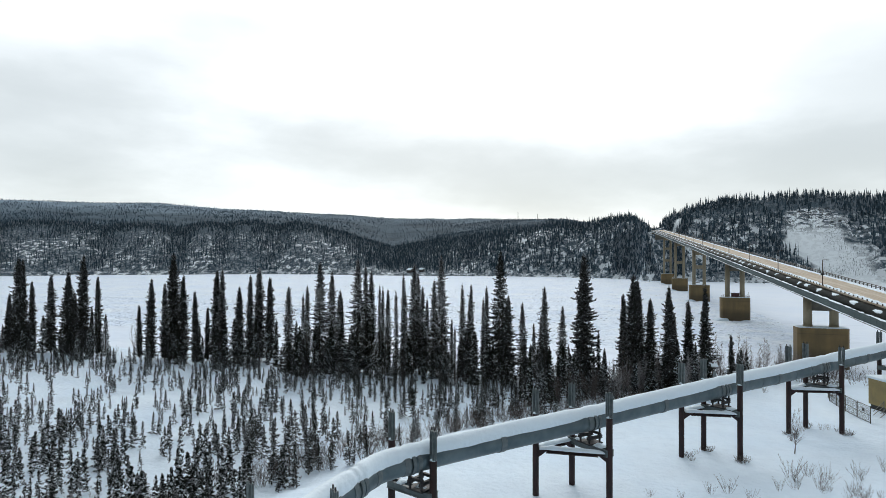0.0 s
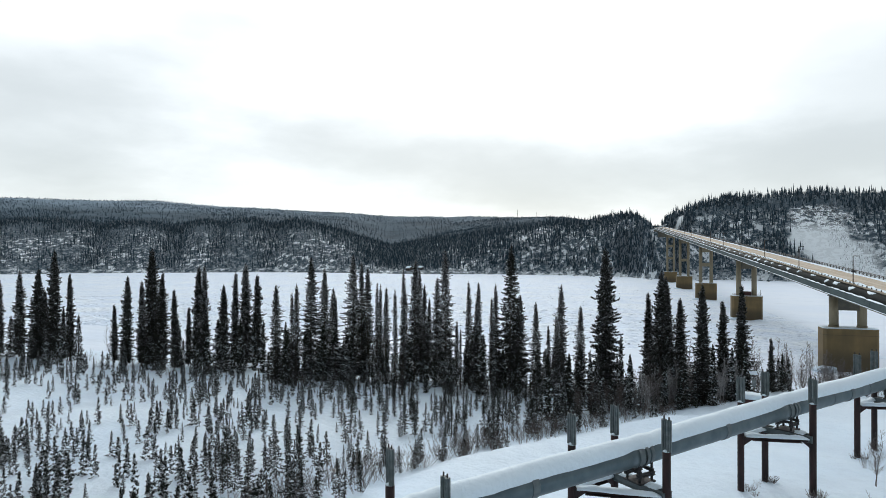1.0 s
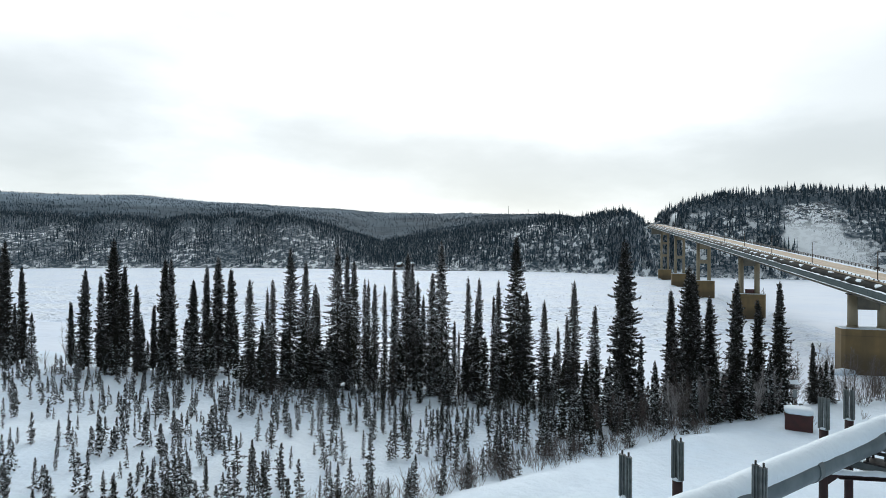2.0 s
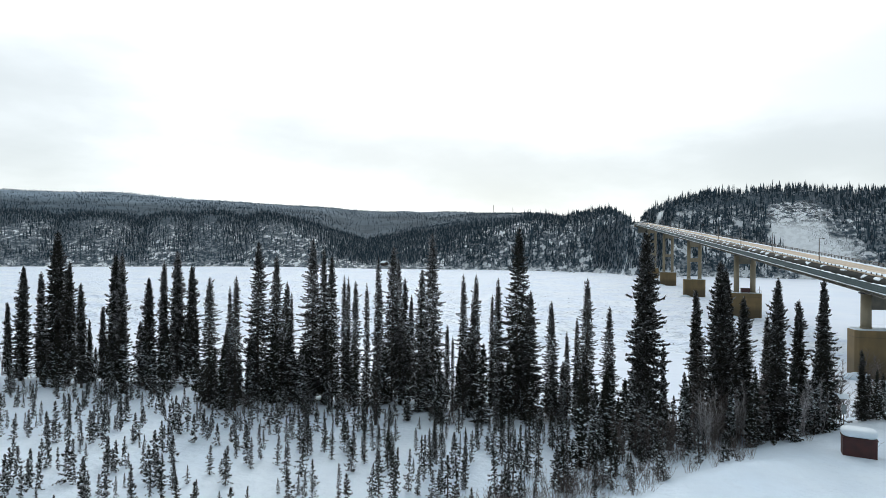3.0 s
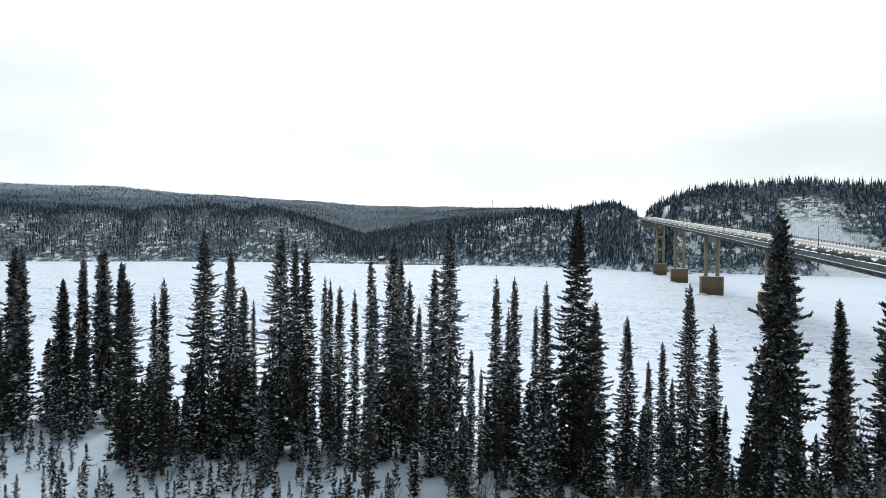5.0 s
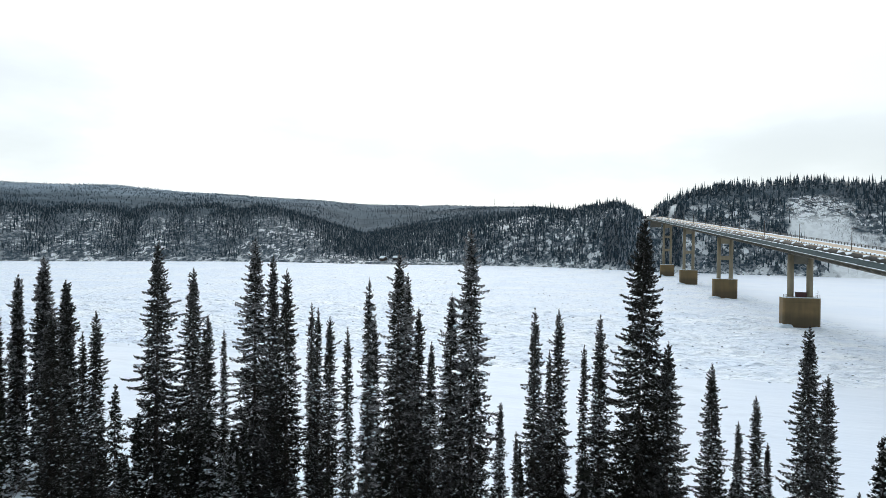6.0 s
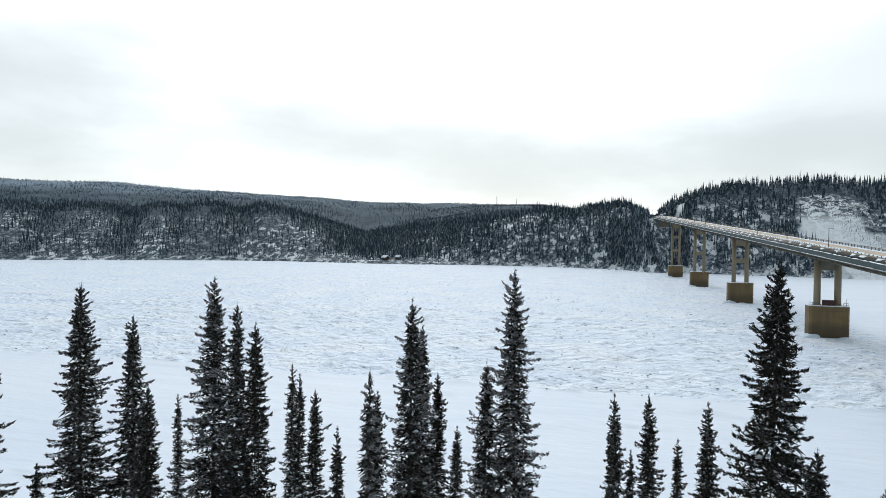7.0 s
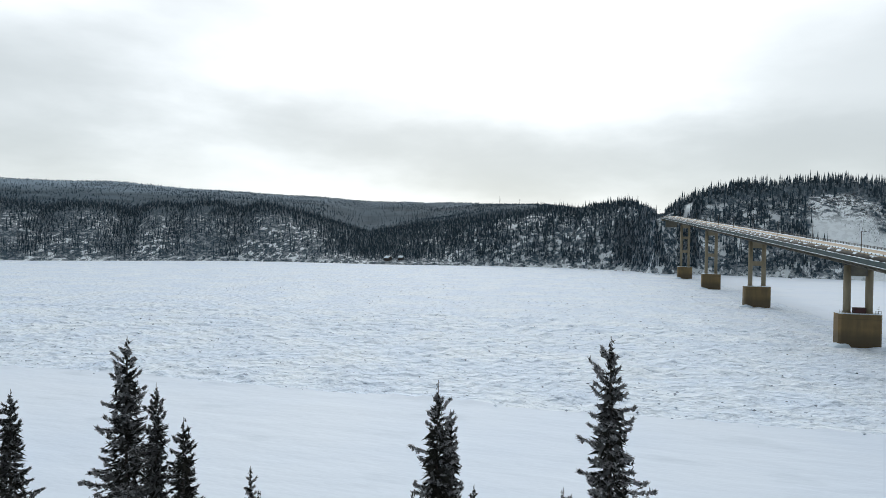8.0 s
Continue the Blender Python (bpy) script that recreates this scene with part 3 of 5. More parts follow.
def build_spans():
    length = (Y_SOUTH - Y_NORTH) * math.hypot(1, GRADE)
    m = sloped(Y_NORTH)
    rng = random.Random(5)
    bm = bmesh.new()
    prism(bm, [(2.0, 0.0), (12.0, 0.0), (12.0, -0.35), (2.0, -0.35)], 0, length, m)
    bpart("deck", bm, M_DECK, "worn tan timber roadway")
    bm = bmesh.new()
    ragged_strip(bm, 10.4, 11.75, 0.01, length, m, rng, 0.3, 0.16)
    bpart("snow_ridge", bm, M_CAP, "snow ploughed along the kerb", True)
    bm = bmesh.new()
    ragged_strip(bm, 2.15, 3.2, 0.01, length, m, rng, 0.35, 0.34)
    bpart("snow_ridge", bm, M_CAP, "snow ploughed along the kerb", True)
    for x0, x1 in ((2.9, 5.3), (9.5, 11.9)):
        bm = bmesh.new()
        prism(bm, [(x0 - 0.2, -0.36), (x1 + 0.2, -0.36), (x1 + 0.2, -0.6), (x1, -0.62), (x1, -4.8), (x1 + 0.2, -4.82), (x1 + 0.2, -5.0), (x0 - 0.2, -5.0), (x0 - 0.2, -4.82), (x0, -4.8), (x0, -0.62), (x0 - 0.2, -0.6)], 0, length, m)
        bpart("girder", bm, M_GIRDER, "tan steel box girder")
    bm = bmesh.new()
    prism(bm, [(-3.1, -1.9), (1.95, -1.9), (1.95, -2.15), (-3.1, -2.15)], 0, length, m)
    bpart("pipe_shelf", bm, M_SHELF, "dark steel shelf beside the roadway")
    bm = bmesh.new()
    a0, a1 = m @ Vector((-0.6, 0, -0.88)), m @ Vector((-0.6, length, -0.88))
    tube(bm, [a0, a1], 1.02, 24)
    bpart("carried_pipe", bm, M_SHELF, "dark insulated pipe carried beside the roadway", True)
    bm = bmesh.new()
    prism(bm, [(-3.22, -0.78), (-3.12, -0.78), (-3.12, -2.3), (-3.22, -2.3)], 0, length, m)
    bpart("fascia_backing", bm, M_DARK)
    bm = bmesh.new()
    prism(bm, [(-3.52, -2.28), (-2.8, -2.28), (-2.8, -2.45), (-3.52, -2.45)], 0, length, m)
    bpart("lower_flange", bm, M_RAIL, "pale flange along the lower edge")
    bm = bmesh.new()
    prism(bm, [(-3.4, -0.70), (-2.95, -0.70), (-2.95, -0.78), (-3.4, -0.78)], 0, length, m)
    bpart("upper_flange", bm, M_FASCIA)
    bm = bmesh.new()
    ragged_strip(bm, -3.42, -2.85, -0.70, length, m, rng, 0.35, 0.14, 1.2, 0.25)
    bpart("edge_snow", bm, M_CAP, "broken line of snow", True)
    bm = bmesh.new()
    ragged_strip(bm, -3.56, -3.32, -2.28, length, m, rng, 0.08, 0.10, 2.5, 0.08)
    bpart("edge_snow", bm, M_CAP, "broken line of snow", True)
    # fascia panels, seams between them
    bm = bmesh.new()
    box(bm, -3.34, -3.23, 0.015, 2.535, -2.27, -0.79, None, 0.01)
    panel = loose(bm, "fascia_panel", M_FASCIA)
    y = -212.0
    while y < Y_SOUTH - 3:
        bshare("fascia_panel", panel, y)
        y += 2.55
    # brackets under the shelf
    bm = bmesh.new()
    prism(bm, [(-3.1, -2.16), (1.9, -2.16), (1.9, -4.6), (1.2, -4.4)], 0, 0.25)
    bracket = loose(bm, "bracket", M_GIRDER)
    y = -205.0
    while y < Y_SOUTH:
        bshare("bracket", bracket, y)
        y += 6.25
    # railings
    bm = bmesh.new()
    box(bm, -0.10, 0.10, -0.10, 0.10, -0.2, 0.92, None, 0.01)
    post = loose(bm, "rail_post", M_DARK)
    for x, tall in ((11.9, 1.0), (2.1, 0.38)):
        for z0, z1 in ((0.42, 0.56), (0.80, 0.95)) if tall == 1.0 else ():
            bm = bmesh.new()
            prism(bm, [(x - 0.09, z0 * tall), (x + 0.09, z0 * tall), (x + 0.09, z1 * tall), (x - 0.09, z1 * tall)], 0, length, m)
            bpart("guard_rail", bm, M_RAIL, "weathered guard rail")
        y = -212.0
        while y < Y_SOUTH - 2:
            o = new("rail_post", post)
            o.parent = bridge
            o.matrix_local = INV @ sloped(y) @ Matrix.Translation((x, 0, 0)) @ Matrix.Diagonal((1, 1, tall, 1))
            y += 2.5
    # snow patches on the carried pipe
    y = -206.0
    while y < Y_SOUTH - 20:
        bm = bmesh.new()
        ln, wd, lean = 0.8 + 1.1 * rng.random(), 0.35 + 0.35 * rng.random(), 0.15 + 0.55 * rng.random()
        loc = sloped(y) @ Matrix.Translation((-0.6, 0, -0.88))
        hub = [bm.verts.new(loc @ Vector((-1.12 * math.sin(lean), 0, 1.12 * math.cos(lean))))]
        last = None
        for f, r in ((0.55, 1.13), (0.9, 1.10), (1.0, 1.01)):
            ring = []
            for k in range(22):
                a = 2 * math.pi * k / 22
                q = f * (1 + 0.7 * noise.noise(Vector((1.3 * math.cos(a) + y, 1.3 * math.sin(a), 0))) + 0.35 * noise.noise(Vector((4 * math.cos(a), 4 * math.sin(a), y))))
                g = lean + wd * q * math.cos(a)
                ring.append(bm.verts.new(loc @ Vector((-r * math.sin(g), ln * q * math.sin(a), r * math.cos(g)))))
            for k in range(22):
                if last is None:
                    bm.faces.new((hub[0], ring[k], ring[(k + 1) % 22]))
                else:
                    bm.faces.new((last[k], ring[k], ring[(k + 1) % 22], last[(k + 1) % 22]))
            last = ring
        bmesh.ops.recalc_face_normals(bm, faces=bm.faces)
        bpart("snow_patch", bm, M_CAP, "patch of snow on the pipe", True)
        y += rng.choice((6.0, 8.0, 10.0, 12.0))


build_spans()


def build_pier(i):
    y = (i - 1) * SPAN
    top = deck_z(y) - 5.0
    bm = bmesh.new()
    # footing: a blunt block with bevelled upstream and downstream ends
    out = [(0.0, 0.8), (0.7, 0.0), (12.3, 0.0), (13.0, 0.8), (13.0, 4.8), (12.3, 5.6), (0.7, 5.6), (0.0, 4.8)]
    out = [(x + 0.9, v) for x, v in out]
    lo = [bm.verts.new((x, y + v, -3.0)) for x, v in out]
    hi = [bm.verts.new((x, y + v, 11.3)) for x, v in out]
    for k in range(8):
        bm.faces.new((lo[k], lo[(k + 1) % 8], hi[(k + 1) % 8], hi[k]))
    bm.faces.new(hi)
    bm.faces.new(lo[::-1])
    bmesh.ops.recalc_face_normals(bm, faces=bm.faces)
    bmesh.ops.bevel(bm, geom=list(bm.edges), offset=0.08, segments=1, affect="EDGES")
    bpart("footing", bm, M_PIER, "weathered tan footing block")
    bm = bmesh.new()
    lo = [bm.verts.new((7.4 + (x - 7.4) * 0.985, y + 2.8 + (v - 2.8) * 0.97, 11.302)) for x, v in out]
    hi = [bm.verts.new((7.4 + (x - 7.4) * 0.96, y + 2.8 + (v - 2.8) * 0.92, 11.52)) for x, v in out]
    for k in range(8):
        bm.faces.new((lo[k], lo[(k + 1) % 8], hi[(k + 1) % 8], hi[k]))
    bm.faces.new(hi)
    bpart("snow_cover", bm, M_CAP, "thin snow on the footing")
    for x in (4.1, 10.7):
        bm = bmesh.new()
        tube(bm, [(x, y + 2.8, 11.3), (x, y + 2.8, top - 0.3)], 1.12, 20)
        col = bpart("column", bm, M_COLUMN, "round tan column", True)
        bm = bmesh.new()
        tube(bm, [(x, y + 2.8, 11.3), (x, y + 2.8, 11.95)], 1.25, 20)
        bpart("column_base", bm, M_COLUMN, "", False, col)
    bm = bmesh.new()
    box(bm, 4.6, 10.2, y + 2.05, y + 3.55, top - 4.0, top - 0.35, None, 0.05)
    bpart("cap_beam", bm, M_GIRDER if i < 2 else M_COLUMN)
    bm = bmesh.new()
    box(bm, 2.9, 11.9, y + 1.55, y + 4.05, top - 0.3, top, None, 0.03)
    bpart("bearing_plate", bm, M_DARK)
    gap = top - 11.3
    for f in {0: (), 1: (), 2: (0.50,), 3: (0.43,), 4: (0.36, 0.68)}[i]:
        z = 11.3 + gap * f
        bm = bmesh.new()
        box(bm, 4.6, 10.2, y + 2.05, y + 3.55, z - 1.2, z + 1.2, None, 0.05)
        bpart("cross_beam", bm, M_COLUMN)
    if i == 1:
        # equipment box and hand rails on the footing
        bm = bmesh.new()
        box(bm, 5.8, 9.2, y + 1.1, y + 3.1, 11.5, 13.3, None, 0.05)
        b = bpart("equipment_box", bm, M_RED, "red-brown equipment box")
        bm = bmesh.new()
        box(bm, 5.7, 9.3, y + 1.0, y + 3.2, 13.3, 13.42, None, 0.03)
        bpart("lid", bm, M_DARK, "", False, b)
        for xa, xb in ((1.2, 2.9), (11.9, 13.6)):
            bm = bmesh.new()
            for x in (xa, (xa + xb) / 2, xb):
                tube(bm, [(x, y + 0.9, 11.4), (x, y + 0.9, 12.5)], 0.05, 5)
            for z in (11.95, 12.5):
                tube(bm, [(xa, y + 0.9, z), (xb, y + 0.9, z)], 0.05, 5)
            bpart("hand_rail", bm, M_RAIL)
        bm = bmesh.new()
        tube(bm, [(13.1, y + 1.4, 11.4), (13.1, y + 1.4, 14.2)], 0.06, 6)
        tube(bm, [(13.1, y + 1.4, 13.0), (12.4, y + 1.4, 13.0)], 0.05, 6)
        bpart("davit", bm, M_DARK)
    # ice collar heaped on the upstream corner
    bm = bmesh.new()
    bmesh.ops.create_icosphere(bm, subdivisions=3, radius=1.0)
    for v in bm.verts:
        k = 1 + 0.35 * noise.noise(v.co * 1.6 + Vector((i * 5, 0, 0)))
        v.co = Vector((1.5 + 3.4 * v.co.x * k, y + 0.5 + 2.6 * v.co.y * k, 1.5 * v.co.z * k - 0.1))
    o = part("ice_heap", bm, M_SNOW, None, "", True)
    tagged(o, "snowy heap of ice pushed against a pier footing", "ice heap", "ice heaps at the piers")


for i in range(5):
    build_pier(i)


def build_abutment():
    bm = bmesh.new()
    zt = deck_z(Y_SOUTH)
    box(bm, 1.5, 13.0, Y_SOUTH - 1.0, Y_SOUTH + 6, zt - 12, zt - 5.02, None, 0.1)
    box(bm, -3.0, 14.0, Y_SOUTH + 0.05, Y_SOUTH + 6, zt - 5.0, zt - 0.05, None, 0.1)
    bpart("abutment", bm, M_GIRDER, "pale abutment wall at the far bank")


build_abutment()


def build_street_lamp(y, arm):
    base = sloped(y) @ Vector((2.45, 0, 0.0))
    lamp = thing("street_lamp", base, "thin brown street lamp on the bridge kerb", "street lamp", "street lamps on the bridge")
    bm = bmesh.new()
    tube(bm, [(0, 0, -0.1), (0, 0, 3.4), (0, 0, 6.6)], [0.13, 0.11, 0.085], 8)
    part("pole", bm, M_LAMP, lamp)
    bm = bmesh.new()
    tube(bm, [(-0.12, 0, 6.5), (0.4, 0, 6.62), (0.95, 0, 6.6)], [0.05, 0.06, 0.05], 6)
    part("arm", bm, M_LAMP, lamp)
    bm = bmesh.new()
    box(bm, 0.75, 1.35, -0.13, 0.13, 6.48, 6.64, None, 0.03)
    part("lamp_head", bm, M_DARK, lamp)
    if arm:
        bm = bmesh.new()
        bmesh.ops.create_icosphere(bm, subdivisions=2, radius=0.42)
        for v in bm.verts:
            v.co = Vector((v.co.x * 1.1, v.co.y * 1.1, v.co.z * 0.8 + 2.9))
        part("signal_drum", bm, M_DARK, lamp, "black drum on the pole", True)


for k in range(-2, 14):
    build_street_lamp(-11.5 + 43.0 * k, False)
build_street_lamp(-140.5, True)

# ---------------------------------------------------------------- the pipeline
PIPE = [(-70, -320, 17.0), (-68.2, -304, 17.0), (-66.5, -286, 16.6), (-65.6, -279.5, 16.7), (-63.6, -274.3, 16.8), (-51.4, -261.0, 17.22), (-38.6, -246.9, 17.75), (-25.2, -232.8, 18.3), (-11.8, -218.7, 18.85), (-2.0, -208.5, 19.3)]


def smooth_line(points, per=12):
    p = [Vector(q) for q in points]
    out = []
    for i in range(len(p) - 1):
        a, b, c, d = p[max(i - 1, 0)], p[i], p[i + 1], p[min(i + 2, len(p) - 1)]
        for k in range(per):
            t = k / per
            out.append(0.5 * ((2 * b) + (c - a) * t + (2 * a - 5 * b + 4 * c - d) * t * t + (3 * b - a - 3 * c + d) * t ** 3))
    out.append(p[-1])
    return out


pipeline = thing("pipeline", (-51.4, -261.0, 11.2), "raised grey insulated pipeline carrying a thick snow cap", "pipeline")
PINV = Matrix.Translation((-51.4, -261.0, 11.2)).inverted()
PR = 0.80
LINE = smooth_line(PIPE)


def along(i):
    return (LINE[min(i + 1, len(LINE) - 1)] - LINE[max(i - 1, 0)]).normalized()


def ring_band(i, width, extra, shift=0.0):
    d = along(i)
    p = LINE[i] + d * shift
    bm = bmesh.new()
    tube(bm, [PINV @ (p - d * width / 2), PINV @ (p + d * width / 2)], PR + extra, 28)
    bmesh.ops.bevel(bm, geom=[e for e in bm.edges if len(e.link_faces) == 2 and e.calc_face_angle() > 1], offset=0.02, segments=1, affect="EDGES")
    part("jacket_band", bm, M_BAND, pipeline)


def build_pipe():
    # jacket in lengths between supports
    for a in range(0, len(LINE) - 1, 12):
        bm = bmesh.new()
        tube(bm, [PINV @ p for p in LINE[a:a + 13]], PR, 32)
        part("pipe_jacket", bm, M_JACKET, pipeline, "grey sheet-metal insulation jacket", True)
    for a in range(0, len(LINE), 12):
        for sft, w, e in ((-0.55, 0.5, 0.045), (0.0, 0.28, 0.09), (0.5, 0.35, 0.045)):
            ring_band(a, w, e, sft)
    for a in range(6, len(LINE) - 1, 12):
        ring_band(a, 0.55, 0.05)
    for a in range(74, len(LINE) - 1, 2):
        if a % 12 not in (0, 6):
            ring_band(a, 0.09, 0.03)
    # snow: a domed cap over the upper part of the pipe, its skirt uneven
    bm = bmesh.new()
    rows = []
    dense = []
    for i in range(len(LINE) - 1):
        for k in range(4):
            dense.append((LINE[i].lerp(LINE[i + 1], k / 4), along(i).lerp(along(i + 1), k / 4), i + k / 4))
    for p, d, u in dense:
        side = Vector(d).cross((0, 0, 1)).normalized()
        near = abs((u / 12.0) - round(u / 12.0)) * 12
        dip = 0.16 * math.exp(-((near - 0.7) / 0.5) ** 2)
        n1, n2, n3 = (noise.noise(Vector((u * 0.3, s, 0.0))) for s in (0.0, 7.3, 13.1))
        lift = 0.44 + 0.09 * n1 - dip * 0.5
        a0, a1 = 0.58 + 0.13 * n2 + 0.05 * noise.noise(Vector((u * 1.3, 3, 0))) + dip, 0.50 + 0.13 * n3 + dip
        ring = []
        for k in range(15):
            a = a0 + (math.pi - a0 - a1) * (k / 14)
            f = math.sin(math.pi * k / 14)
            rr = PR + 0.015 + 0.11 * min(1, f * 3.0)
            ring.append(bm.verts.new(PINV @ (p + side * math.cos(a) * rr + Vector((0, 0, math.sin(a) * rr + lift * f ** 0.8)))))
        rows.append(ring)
    for a, b in zip(rows, rows[1:]):
        for k in range(14):
            bm.faces.new((a[k], a[k + 1], b[k + 1], b[k]))
    bmesh.ops.recalc_face_normals(bm, faces=bm.faces)
    part("snow_cap", bm, M_CAP, pipeline, "thick rounded snow", True)


build_pipe()


def fin_mesh():
    """A finned radiator: a slim core with eight long blades and a plug on top."""
    bm = bmesh.new()
    star = []
    for k in range(8):
        a = math.pi * k / 4
        for da, r in ((-0.30, 0.06), (-0.07, 0.175), (0.07, 0.175), (0.30, 0.06)):
            star.append((r * math.cos(a + da), r * math.sin(a + da)))
    prism(bm, star, 0.0, 2.1, Matrix.Rotation(math.pi / 2, 4, "X"))
    for v in bm.verts:
        v.co.z = abs(v.co.z)
    bmesh.ops.recalc_face_normals(bm, faces=bm.faces)
    return loose(bm, "heat_pipe", M_FIN)


FIN = fin_mesh()
bm = bmesh.new()
tube(bm, [(0, 0, 2.1), (0, 0, 2.32)], 0.05, 8)
PLUG = loose(bm, "plug", M_DARK)


def snow_bar(bm, a, b, width, h, rng):
    """Snow lying along a beam from a to b, lumpy."""
    a, b = Vector(a), Vector(b)
    d = (b - a).normalized()
    side = d.cross((0, 0, 1)).normalized()
    rows = []
    n = 10
    for i in range(n + 1):
        p = a.lerp(b, i / n)
        w, hh = width * (0.8 + 0.4 * rng.random()) / 2, h * (0.6 + 0.7 * rng.random()) * (0.5 if i in (0, n) else 1)
        rows.append([bm.verts.new(p + side * w * s + Vector((0, 0, hh * v))) for s, v in ((-1, 0), (-0.85, 0.7), (0, 1), (0.85, 0.7), (1, 0))])
    for r, q in zip(rows, rows[1:]):
        for k in range(4):
            bm.faces.new((r[k], r[k + 1], q[k + 1], q[k]))
    bm.faces.new(rows[0])
    bm.faces.new(rows[-1][::-1])
    bmesh.ops.recalc_face_normals(bm, faces=bm.faces)


def beam_between(bm, a, b, width, deep):
    a, b = Vector(a), Vector(b)
    d = b - a
    m = Matrix.Translation(a) @ d.to_track_quat("Y", "Z").to_matrix().to_4x4()
    w, t = width / 2, 0.05
    prism(bm, [(-w, 0), (w, 0), (w, -t), (0.06, -t), (0.06, -deep + t), (w, -deep + t), (w, -deep), (-w, -deep), (-w, -deep + t), (-0.06, -deep + t), (-0.06, -t), (-w, -t)], 0, d.length, m)


def build_bent(b, c, a, seed):
    """Posts b and c carry the cross beam under the pipe; a third post stands behind b along the pipe."""
    rng = random.Random(seed)
    mid = (Vector(b) + Vector(c)) / 2
    top = thing("pipe_support", (mid.x, mid.y, ground_at(mid.x, mid.y)), "rust-brown steel post support with finned heat pipes in snow", "pipe support", "supports of the pipeline")
    inv = Matrix.Translation(top.location).inverted()
    for p in (b, c, a):
        if p is None:
            continue
        x, y, z = p
        g = ground_at(x, y)
        bm = bmesh.new()
        tube(bm, [inv @ Vector((x, y, g - 1.5)), inv @ Vector((x, y, z - 2.2))], 0.27, 18)
        post = part("post", bm, M_POST, top, "dark rust-brown steel post", True)
        bm = bmesh.new()
        tube(bm, [inv @ Vector((x, y, z - 2.2)), inv @ Vector((x, y, z - 2.08))], [0.27, 0.16], 14)
        part("post_cap", bm, M_CAP, post, "", True)
        for s in (-0.20, 0.20):
            o = new("heat_pipe", FIN)
            o.parent = top
            o.location = inv @ Vector((x + s * 0.72, y - s * 0.69, z - 2.2 + 0.06 * rng.random()))
            o2 = new("plug", PLUG)
            o2.parent = o
        # drift ring round the foot
    zb = (b[2] + c[2]) / 2 - 4.85
    d = (Vector((c[0], c[1], 0)) - Vector((b[0], b[1], 0))).normalized()
    pipe_dir = Vector((-d.y, d.x, 0))
    bm = bmesh.new()
    A, B = Vector((b[0], b[1], zb)) - d * 0.1, Vector((c[0], c[1], zb)) + d * 0.1
    for o in (0.33, -0.33):
        beam_between(bm, inv @ (A + pipe_dir * o), inv @ (B + pipe_dir * o), 0.25, 0.55)
    beam = part("cross_beam", bm, M_BEAM, top, "grey steel cross beam")
    bm = bmesh.new()
    snow_bar(bm, inv @ (A + d * 0.9), inv @ (A + d * 1.5), 0.8, 0.16, rng)
    part("beam_snow", bm, M_CAP, top, "snow lying on the beam", True)
    bm = bmesh.new()
    snow_bar(bm, inv @ (B - d * 1.6), inv @ (B - d * 0.7), 0.8, 0.2, rng)
    part("beam_snow", bm, M_CAP, top, "snow lying on the beam", True)
    # shoe under the pipe: plate, legs, clamps
    q = mid.copy()
    best = min(LINE, key=lambda p: (p.x - q.x) ** 2 + (p.y - q.y) ** 2)
    cx = Vector((best.x, best.y, 0))
    bm = bmesh.new()
    rot = Matrix.Translation(inv @ Vector((best.x, best.y, zb))) @ Matrix.Rotation(math.atan2(d.y, d.x), 4, "Z")
    box(bm, -0.75, 0.75, -0.8, 0.8, 0.02, 0.14, rot, 0.02)
    for sx in (-0.55, 0.55):
        for sy in (-0.6, 0.6):
            tube(bm, [rot @ Vector((sx, sy, 0.1)), rot @ Vector((sx, sy, best.z - PR - zb + 0.35))], 0.09, 8)
            tube(bm, [rot @ Vector((sx, sy, 0.45)), rot @ Vector((sx, sy, 0.75))], 0.16, 10)
        beam_between(bm, rot @ Vector((sx, -0.85, 0.72)), rot @ Vector((sx, 0.85, 0.72)), 0.22, 0.25)
    for sy in (-0.6, 0.6):
        beam_between(bm, rot @ Vector((-0.7, sy, 0.95)), rot @ Vector((0.7, sy, 0.95)), 0.2, 0.2)
    part("pipe_shoe", bm, M_DARK, top, "dark sliding pipe shoe")
    if a is not None:
        zl = zb - 0.32
        for P, Q, nm in ((a, c, "brace_beam"), (a, b, "brace_beam")):
            p0, p1 = Vector((P[0], P[1], zl)), Vector((Q[0], Q[1], zl))
            e = (p1 - p0).normalized()
            bm = bmesh.new()
            beam_between(bm, inv @ (p0 + e * 0.9), inv @ (p1 - e * 0.9), 0.5, 0.3)
            part(nm, bm, M_POST, top, "rust-brown brace beam")
            for end, s in ((p0, 1), (p1, -1)):
                bm = bmesh.new()
                mm = Matrix.Translation(inv @ end) @ (e * s).to_track_quat("X", "Z").to_matrix().to_4x4()
                prism(bm, [(0.2, 0.02), (1.0, 0.02), (1.0, -0.12), (0.2, -0.75)], -0.14, 0.14, mm)
                part("bracket", bm, M_POST, top)
            bm = bmesh.new()
            snow_bar(bm, inv @ (p0 + e * 0.35 + Vector((0, 0, 0.01))), inv @ (p1 - e * 0.35 + Vector((0, 0, 0.01))), 0.62, 0.30, rng)
            part("beam_snow", bm, M_CAP, top, "snow lying on the beam", True)


